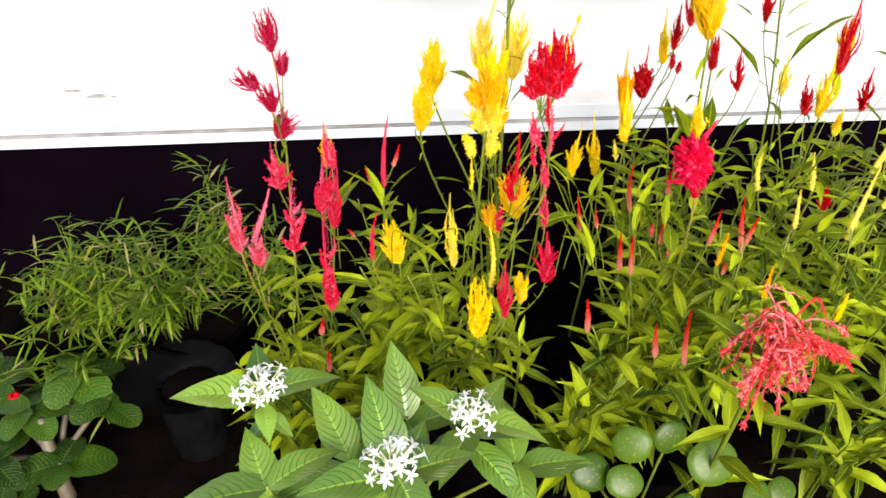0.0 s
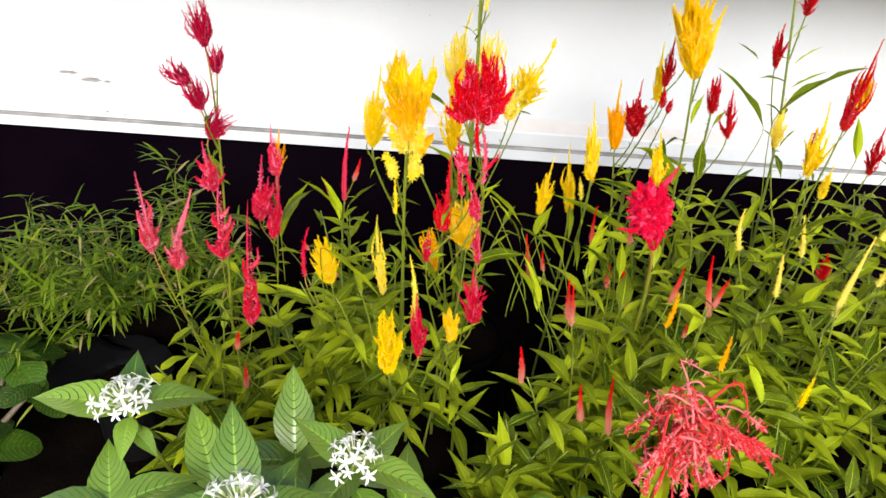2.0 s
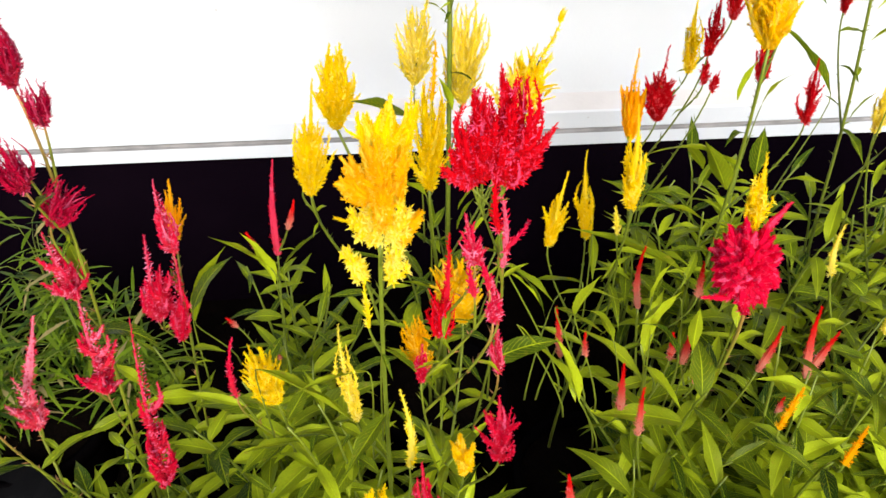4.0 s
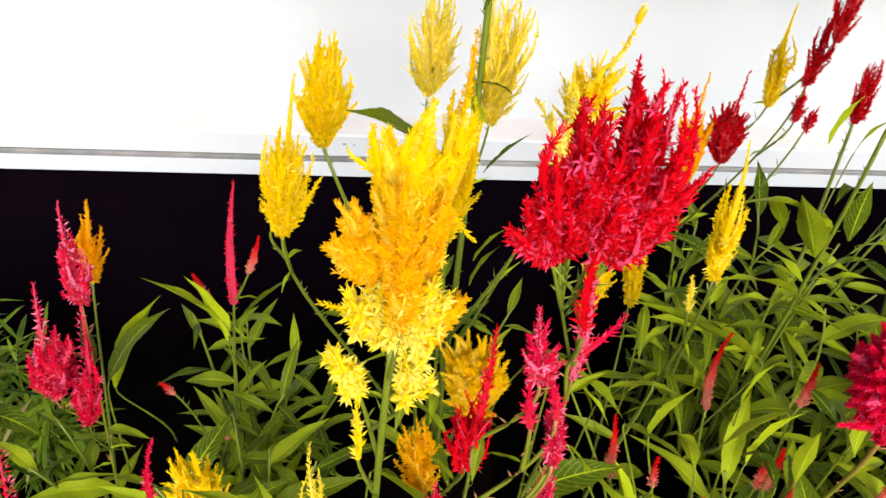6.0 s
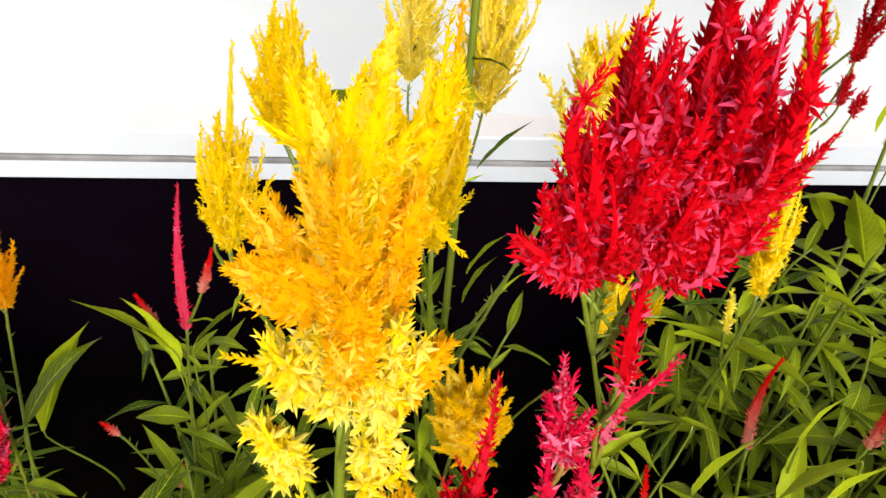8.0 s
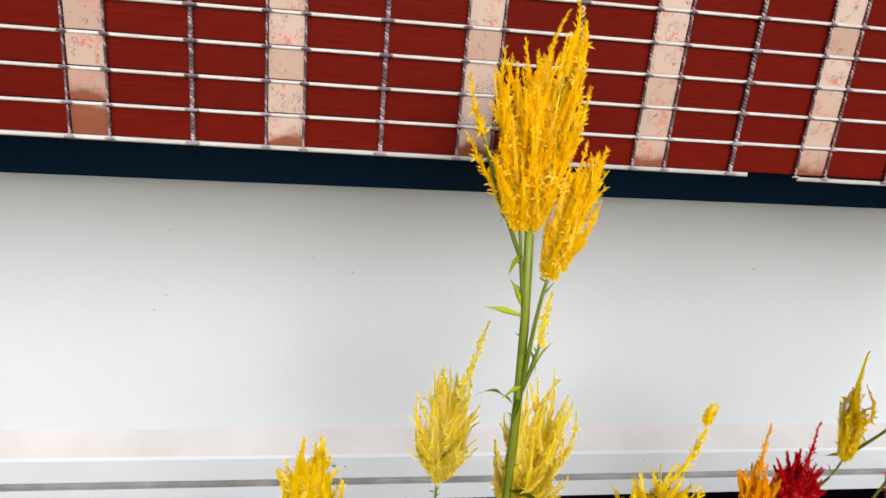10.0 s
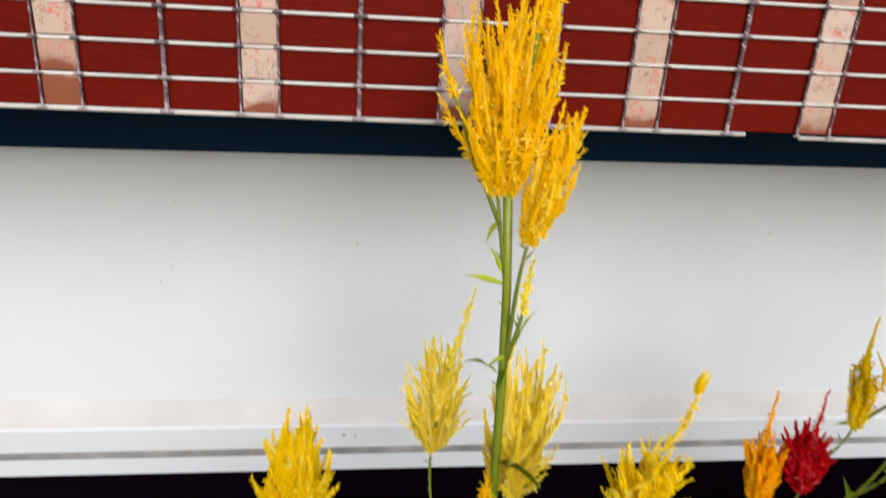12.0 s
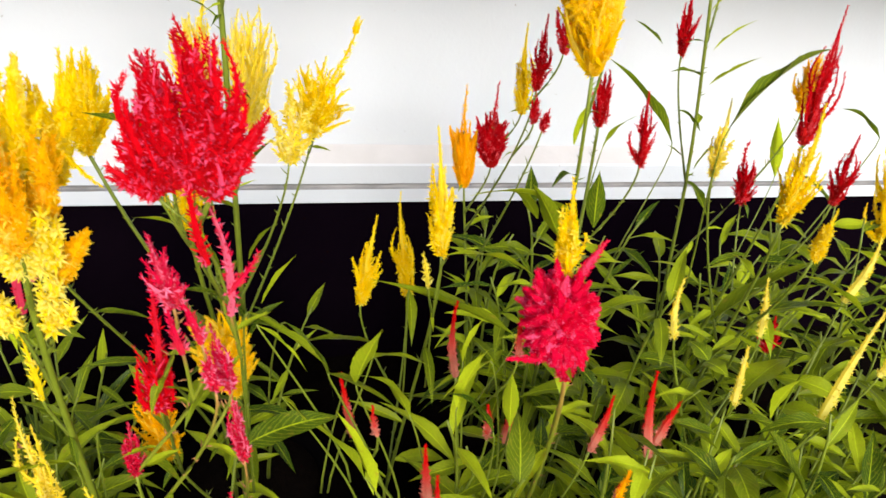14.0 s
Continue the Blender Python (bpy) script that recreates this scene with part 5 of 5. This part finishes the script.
# ---- the drooping coral flower ----
def coral_flower():
    plant = tagged(new("celosia_plant"), "cockscomb with a drooping tangle of coral-pink ribbons", "flowering plant", "flowers along the wall")
    plant.location = (0.49, 0.64, 0.12)
    bpy.context.view_layer.update()
    here = np.array(plant.location)
    r = np.random.RandomState(5)
    heart = np.array([0.490, 0.600, 0.645])
    h = Heap()

    def ribbon(start, lead, end, drop, wide, fringe, tail=0.45, curl=0.011):
        """One fleshy ribbon with feathery florets along its outer part."""
        pts = hermite(start, lead, end, drop, 13)
        turn = np.linspace(0, 4.5 * r.rand() + 2, 13)[:, None]
        pts = pts + np.linspace(0, 1, 13)[:, None] * curl * (np.sin(turn) * r.normal(size=3) + np.cos(turn) * r.normal(size=3))
        tube(h, pts - here, wide * np.concatenate([np.linspace(1, 0.75, 10), [0.6, 0.4, 0.15]]), np.where(r.rand() < 0.4, 1.6, 0.2) + np.linspace(0.1, 0.6, 13), 5)
        q = (tail + (1 - tail) * r.rand(fringe)) * 11.9
        i = q.astype(int)
        p = pts[i] + (pts[i + 1] - pts[i]) * (q - i)[:, None]
        ln = 0.0062 * (0.6 + 0.7 * r.rand(fringe))
        florets(h, p - here, r.normal(size=(fringe, 3)) + 0.8 * (pts[i + 1] - pts[i]) / 0.006, ln, ln * 0.16, np.where(r.rand(fringe) < 0.3, 1.8, 0.8))

    for k in range(36):
        a = k * 2.4 + 0.4 * r.normal()
        out = np.array([math.cos(a), 0.5 * math.sin(a) - 0.15, 0.0])
        start = heart + 0.016 * r.normal(size=3)
        far = r.uniform(0.015, 0.060)
        ribbon(start, out * 0.07 + np.array([0, 0, 0.07 * r.rand()]), start + out * far + np.array([0, 0, r.uniform(-0.085, -0.015)]), np.array([0, 0, -0.06]) + 0.04 * r.normal(size=3), r.uniform(0.0010, 0.0020), 70, 0.4)
    for k in range(15):
        a = k * 2.4 + 0.5 * r.normal()
        out = np.array([math.cos(a), 0.5 * math.sin(a) - 0.1, 0.0])
        ribbon(heart + 0.01 * r.normal(size=3), out * 0.09 + np.array([0, 0, 0.10]), heart + out * r.uniform(0.015, 0.060) + np.array([0, 0, r.uniform(-0.03, 0.048)]), 0.10 * r.normal(size=3), r.uniform(0.0010, 0.0017), 20, 0.45, 0.006)
    for dx, dz, wide in [(-0.030, -0.120, 0.0026), (-0.022, -0.105, 0.0022), (-0.008, -0.070, 0.002), (0.010, -0.065, 0.002), (0.024, -0.075, 0.0018), (-0.035, -0.050, 0.0018), (0.0, -0.085, 0.0018)]:
        end = heart + np.array([dx, -0.03, dz])
        ribbon(heart + np.array([dx * 0.3, -0.012, 0]), np.array([dx, -0.04, -0.03]), end, np.array([0.03 * r.normal(), 0, -0.07]), wide, 220, 0.15)
    for k in range(26):
        q = k / 26
        foot = heart + np.array([0.020 + 0.050 * q, -0.02, 0.006 - 0.022 * q])
        spire(h, foot - here, foot + np.array([0.018 + 0.006 * r.normal(), -0.008 + 0.006 * r.normal(), -0.016 + 0.006 * r.normal()]) - here, 0.0065, 0.0048, 0.2, 0.5, 1.0, r, 1.0, 0.3, None, 2)
    part("flower_head", h.mesh("flower_head", PETALS["coral"], smooth=False), plant, "drooping coral-pink ribbon flower")
    pts = hermite(here, np.array([0, 0, 0.4]), heart, np.array([0, 0, 0.3]), 12)
    s = Heap()
    tube(s, pts - here, np.linspace(0.0045, 0.003, 12), np.linspace(0, 1, 12), 6)
    part("stem", s.mesh("stem", STEM), plant)
    leafy(plant, pts, 13, 0.2, 0.9, 0.12, LEAVES, random.Random(4), 0.7)


coral_flower()


# ---- a rounded young leaf on the leafy plant ----
for at, turn in (((0.716, 1.008, 0.553), 200), ((0.718, 1.006, 0.556), 20)):
    part("leaf", BROAD[1], plant, "", Matrix.Translation(-Vector(plant.location)) @ aim(Vector(at), turn, 35, 0.03) @ Matrix.Diagonal((2.6, 1, 1, 1)))


# ---- white pentas ----
PENTA_LEAVES = [leaf_mesh("leaf", PENTAS, w, dr, 0.22, 0.05, 0.55, 24, 10, 0.035, seed=40 + i) for i, (w, dr) in enumerate([(0.45, 0.5), (0.41, 0.8), (0.47, 0.35)])]


def star_mesh():
    """One small tube flower that opens into five pointed lobes, along +z."""
    h = Heap()
    tube(h, [(0, 0, 0), (0, 0, 0.6), (0, 0, 1.1)], [0.06, 0.07, 0.12], [0.0, 0.3, 0.7], 6)
    for k in range(5):
        a = k * 2 * math.pi / 5
        out, flat, top = np.array([math.cos(a), math.sin(a), 0]), np.array([-math.sin(a), math.cos(a), 0]), np.array([0, 0, 1.1])
        rows = [(0.05, 0.05, 0.0), (0.26, 0.12, 0.10), (0.46, 0.10, 0.14), (0.68, 0.0, 0.12)]
        verts, up = [], np.array([0, 0, 1.0])
        for far, half, rise in rows:
            verts += [top + out * far + flat * half + up * rise, top + out * far + up * (rise - 0.03), top + out * far - flat * half + up * rise]
        faces = []
        for i in range(3):
            faces += [(3 * i, 3 * i + 1, 3 * i + 4, 3 * i + 3), (3 * i + 1, 3 * i + 2, 3 * i + 5, 3 * i + 4)]
        h.add(verts, faces, [0.9] * 12)
    return h.mesh("blossom", PETALS["white"])


BLOSSOM = star_mesh()


def pentas(root):
    plant = tagged(new("pentas_plant"), "white star-flowered pentas with deeply veined green leaves", "flowering plant", "white pentas")
    plant.location = root
    bpy.context.view_layer.update()
    return plant


def shoot(plant, top, blooms, turns, seed, big=1.0):
    """One stem of the pentas with its leaves in pairs and, at the top, its star blossoms."""
    here = np.array(plant.location)
    r, q = random.Random(seed), np.random.RandomState(seed)
    top = np.array(top)
    pts = hermite(here + [r.uniform(-0.02, 0.02), r.uniform(-0.02, 0.02), 0], np.array([0, 0, 0.3]), top, np.array([0, 0, 0.15]), 10)
    s = Heap()
    tube(s, pts - here, np.linspace(0.004, 0.002, 10), np.linspace(0, 1, 10), 6)
    part("stem", s.mesh("stem", STEM), plant)
    if blooms:
        h = Heap()
        for k in range(blooms):
            a, e = k * 2.4 + r.uniform(-0.2, 0.2), 1.35 * math.sqrt((k + 0.5) / blooms)
            way = Vector((math.cos(a) * math.sin(e), math.sin(a) * math.sin(e), math.cos(e)))
            foot = Vector(top - here) + way * r.uniform(0.006, 0.020)
            m = Matrix.Translation(foot) @ way.to_track_quat("Z", "Y").to_matrix().to_4x4() @ Euler((0, 0, r.random() * 6)).to_matrix().to_4x4() @ Matrix.Scale(0.0155 * r.uniform(0.85, 1.2), 4)
            part("blossom", BLOSSOM, plant, "white five-pointed star blossom", m)
        for k in range(40):
            way = q.normal(size=3) * [1, 1, 0.4] + [0, 0, 0.9]
            way /= np.linalg.norm(way)
            floret(h, top - here, way, r.uniform(0.012, 0.019), 0.0014, 0.15)
        part("bud_tuft", h.mesh("bud_tuft", PETALS["white"], smooth=False), plant, "tuft of pale green unopened buds")
    for level, (az, length, rise) in enumerate(turns):
        part("leaf", PENTA_LEAVES[level % 3], plant, "", Matrix.Translation(-Vector(here)) @ aim(Vector(top - np.array([0, 0, 0.006 + 0.016 * (level // 2)])), az, rise, length * big, r.uniform(-10, 10)))


white_pentas = pentas((0.00, 0.66, 0.10))
shoot(white_pentas, (-0.136, 0.660, 0.535), 22, [(85, 0.120, 12), (-70, 0.11, 15), (10, 0.09, 30), (190, 0.06, 5), (50, 0.05, -20), (240, 0.05, -25), (120, 0.05, -30), (-40, 0.06, -30)], 3)
shoot(white_pentas, (0.134, 0.655, 0.462), 22, [(60, 0.10, 30), (-100, 0.12, 5), (-40, 0.10, 20), (150, 0.11, 15), (-65, 0.12, -10), (120, 0.10, -10), (20, 0.09, 25), (-140, 0.12, -5)], 4)
shoot(white_pentas, (0.022, 0.548, 0.515), 22, [(15, 0.12, 45), (200, 0.12, 10), (-70, 0.12, 0), (95, 0.12, 10), (55, 0.11, 0), (150, 0.12, -15), (-25, 0.11, 25)], 5)
shoot(white_pentas, (0.050, 0.700, 0.42), 0, [(10, 0.12, 50), (190, 0.10, 15), (100, 0.11, 20), (280, 0.11, 20), (55, 0.10, 10), (145, 0.10, 0)], 6)
shoot(white_pentas, (-0.03, 0.62, 0.44), 0, [(30, 0.12, 40), (210, 0.11, 15), (120, 0.12, 20), (300, 0.10, 20)], 7)
shoot(white_pentas, (0.20, 0.64, 0.38), 0, [(0, 0.11, 25), (180, 0.10, 15), (-90, 0.12, 10), (270, 0.11, 20)], 8)
shoot(white_pentas, (-0.06, 0.55, 0.42), 0, [(70, 0.13, 10), (250, 0.10, 15), (160, 0.12, 5), (-20, 0.11, 20)], 9)
shoot(white_pentas, (-0.13, 0.56, 0.48), 0, [(95, 0.13, 5), (-60, 0.11, 20), (20, 0.10, 25), (200, 0.11, 5)], 11)



# ---- round-leaved plant ----
def disc_leaf():
    verts, faces, uv = [(0, 0, 0.05)], [], [(0.5, 0.5)]
    for ring in (0.35, 0.7, 0.92, 1.0):
        for k in range(28):
            a = 2 * math.pi * k / 28
            rad = 0.5 * ring * (1 + 0.035 * math.sin(2 * a + 0.6) + 0.02 * math.sin(5 * a))
            verts.append((rad * math.cos(a), rad * math.sin(a) * 0.96, 0.05 - 0.07 * ring**2 - (0.03 if ring == 1.0 else 0)))
            uv.append((0.5, 0.5))
    for k in range(28):
        faces.append((0, 1 + k, 1 + (k + 1) % 28))
        for j in range(3):
            a, b = 1 + j * 28 + k, 1 + j * 28 + (k + 1) % 28
            faces.append((a, a + 28, b + 28, b))
    return mesh_of("leaf", verts, faces, ROUND, uv=uv)


def round_leaved(root, places):
    plant = tagged(new("round_leaved_plant"), "low plant with thick round glossy green leaves", "plant")
    plant.location = root
    bpy.context.view_layer.update()
    here, me = np.array(root), disc_leaf()
    r = random.Random(8)
    for x, y, z, wide in places:
        at = np.array([x, y, z])
        m = Matrix.Translation(at - here) @ Euler((radians(r.uniform(34, 62)), radians(r.uniform(-25, 25)), r.uniform(-0.5, 0.5))).to_matrix().to_4x4() @ Matrix.Scale(wide, 4)
        part("leaf", me, plant, "", m)
        s = Heap()
        pts = hermite(np.zeros(3), np.array([0, 0, 0.1]), at - here - np.array([0, 0, 0.05 * wide]), np.array([0, -0.03, 0.05]), 8)
        tube(s, pts, [0.0022] * 8, np.linspace(0.3, 1, 8), 6)
        part("stem", s.mesh("stem", STEM), plant)


round_leaved((0.42, 0.67, 0.11), [(0.322, 0.655, 0.318, 0.062), (0.378, 0.66, 0.368, 0.058), (0.435, 0.66, 0.378, 0.052), (0.495, 0.63, 0.352, 0.075), (0.366, 0.63, 0.322, 0.055),
                                  (0.345, 0.60, 0.285, 0.045), (0.455, 0.60, 0.285, 0.05), (0.565, 0.60, 0.30, 0.05), (0.62, 0.62, 0.28, 0.045)])


# ---- quilted-leaved plant and the bamboo grass ----
PILEA_LEAVES = [leaf_mesh("leaf", PILEA, w, dr, 0.1, 0.03, 0.9, 22, 10, 0.05, seed=60 + i) for i, (w, dr) in enumerate([(0.78, 0.6), (0.72, 0.35), (0.82, 0.8)])]


def quilted(root, tops, seed):
    plant = tagged(new("quilted_leaf_plant"), "trailing plant with dark quilted oval leaves", "plant")
    plant.location = root
    bpy.context.view_layer.update()
    here = np.array(root)
    r = random.Random(seed)
    s = Heap()
    foot = hermite(np.array([0.02, -0.05, -0.03]), np.array([-0.02, 0.02, 0.12]), np.array([-0.005, 0.01, 0.13]), np.array([0.01, 0.02, 0.12]), 12)
    tube(s, foot, [0.015, 0.0145, 0.014, 0.015, 0.0135, 0.013, 0.0135, 0.012, 0.0115, 0.011, 0.009, 0.005], np.linspace(0.4, 1, 12), 12)
    part("trunk", s.mesh("trunk", WOODY), plant, "thick bare grey-brown trunk")
    for x, y, z, n in tops:
        top = np.array([x, y, z])
        pts = hermite(here, np.array([0, 0, 0.1]), top, (top - here) * 0.6, 10)
        s = Heap()
        tube(s, pts - here, np.linspace(0.008, 0.0035, 10), np.linspace(0, 1, 10), 7)
        part("stem", s.mesh("stem", WOODY), plant)
        for k in range(n):
            az = k * 360 / n * 1.07 + r.uniform(-15, 15)
            part("leaf", r.choice(PILEA_LEAVES), plant, "", Matrix.Translation(-Vector(here)) @ aim(Vector(top - np.array([0, 0, 0.012 * (k // 3)])), az, r.uniform(-12, 22), r.uniform(0.065, 0.10), r.uniform(-12, 12)))


quilted((-0.60, 0.97, 0.03), [(-0.56, 1.06, 0.20, 5), (-0.63, 1.00, 0.17, 5), (-0.50, 1.02, 0.16, 5), (-0.57, 0.92, 0.10, 4), (-0.68, 0.92, 0.14, 5), (-0.72, 1.05, 0.2, 5), (-0.66, 0.84, 0.07, 5)], 5)
h = Heap()
for k in range(9):
    a = k * 0.7
    floret(h, np.array([0, 0, 0]), np.array([math.cos(a), math.sin(a), 0.7]), 0.014, 0.004, 0.9)
bloom = tagged(new("red_blossom", h.mesh("red_blossom", PETALS["bigred"])), "small red blossom on the quilted-leaved plant", "flower")
bloom.location = (-0.635, 0.985, 0.215)


def bamboo(root, seed, shoots, reach, tall):
    """A tuft of fine arching canes with many narrow leaves."""
    plant = tagged(new("bamboo_grass"), "tuft of fine bamboo grass with narrow bright leaves", "grass plant", "bamboo grass tufts")
    plant.location = root
    r = np.random.RandomState(seed)
    canes, blades = Heap(), Heap()
    for k in range(shoots):
        a, d = r.rand() * 6.28, reach * math.sqrt(r.rand())
        foot = np.array([0.25 * d * math.cos(a), 0.25 * d * math.sin(a), 0])
        end = np.array([d * math.cos(a), d * math.sin(a), tall * (0.25 + 0.75 * r.rand() ** 1.3) * (1 - 0.3 * d / reach)])
        pts = hermite(foot, np.array([0, 0, tall * 1.1]), end, np.array([0.16 * math.cos(a), 0.16 * math.sin(a), -0.02]), 9)
        tube(canes, pts, np.linspace(0.0012, 0.0005, 9), np.linspace(0, 1, 9), 4)
        for j in range(13):
            q = (0.15 + 0.85 * (j + r.rand()) / 13) * 7.99
            p = pts[int(q)] + (pts[int(q) + 1] - pts[int(q)]) * (q % 1)
            b = r.rand() * 6.28
            way = np.array([math.cos(b), math.sin(b), 0.45 * r.normal() + 0.1])
            way /= np.linalg.norm(way)
            long, wide = r.uniform(0.032, 0.078), r.uniform(0.0018, 0.0038)
            side = np.cross(way, [0, 0, 1.0])
            side /= np.linalg.norm(side) + 1e-9
            drop = np.array([0, 0, -0.12 * long])
            blades.add([p, p + way * long * 0.35 + side * wide, p + way * long * 0.35 - side * wide, p + way * long * 0.75 + side * wide * 0.7 + drop * 0.6, p + way * long * 0.75 - side * wide * 0.7 + drop * 0.6, p + way * long + drop * 1.5],
                       [(0, 2, 1), (1, 2, 4, 3), (3, 4, 5)], [0.5] * 6)
    part("canes", canes.mesh("canes", STEM), plant)
    leaves = part("foliage", blades.mesh("foliage", GRASS, smooth=False), plant, "many narrow bright green leaves")
    tagged(leaves, kind="stuff")
    leaves.data.uv_layers.new(name="UVMap")


bamboo((-0.40, 1.22, 0.14), 3, 44, 0.19, 0.37)
bamboo((-0.57, 1.24, 0.14), 4, 44, 0.17, 0.34)
bamboo((-0.31, 1.32, 0.14), 5, 24, 0.09, 0.40)
bamboo((-0.56, 1.14, 0.06), 9, 26, 0.17, 0.26)
bamboo((-0.20, 1.25, 0.14), 6, 16, 0.09, 0.30)
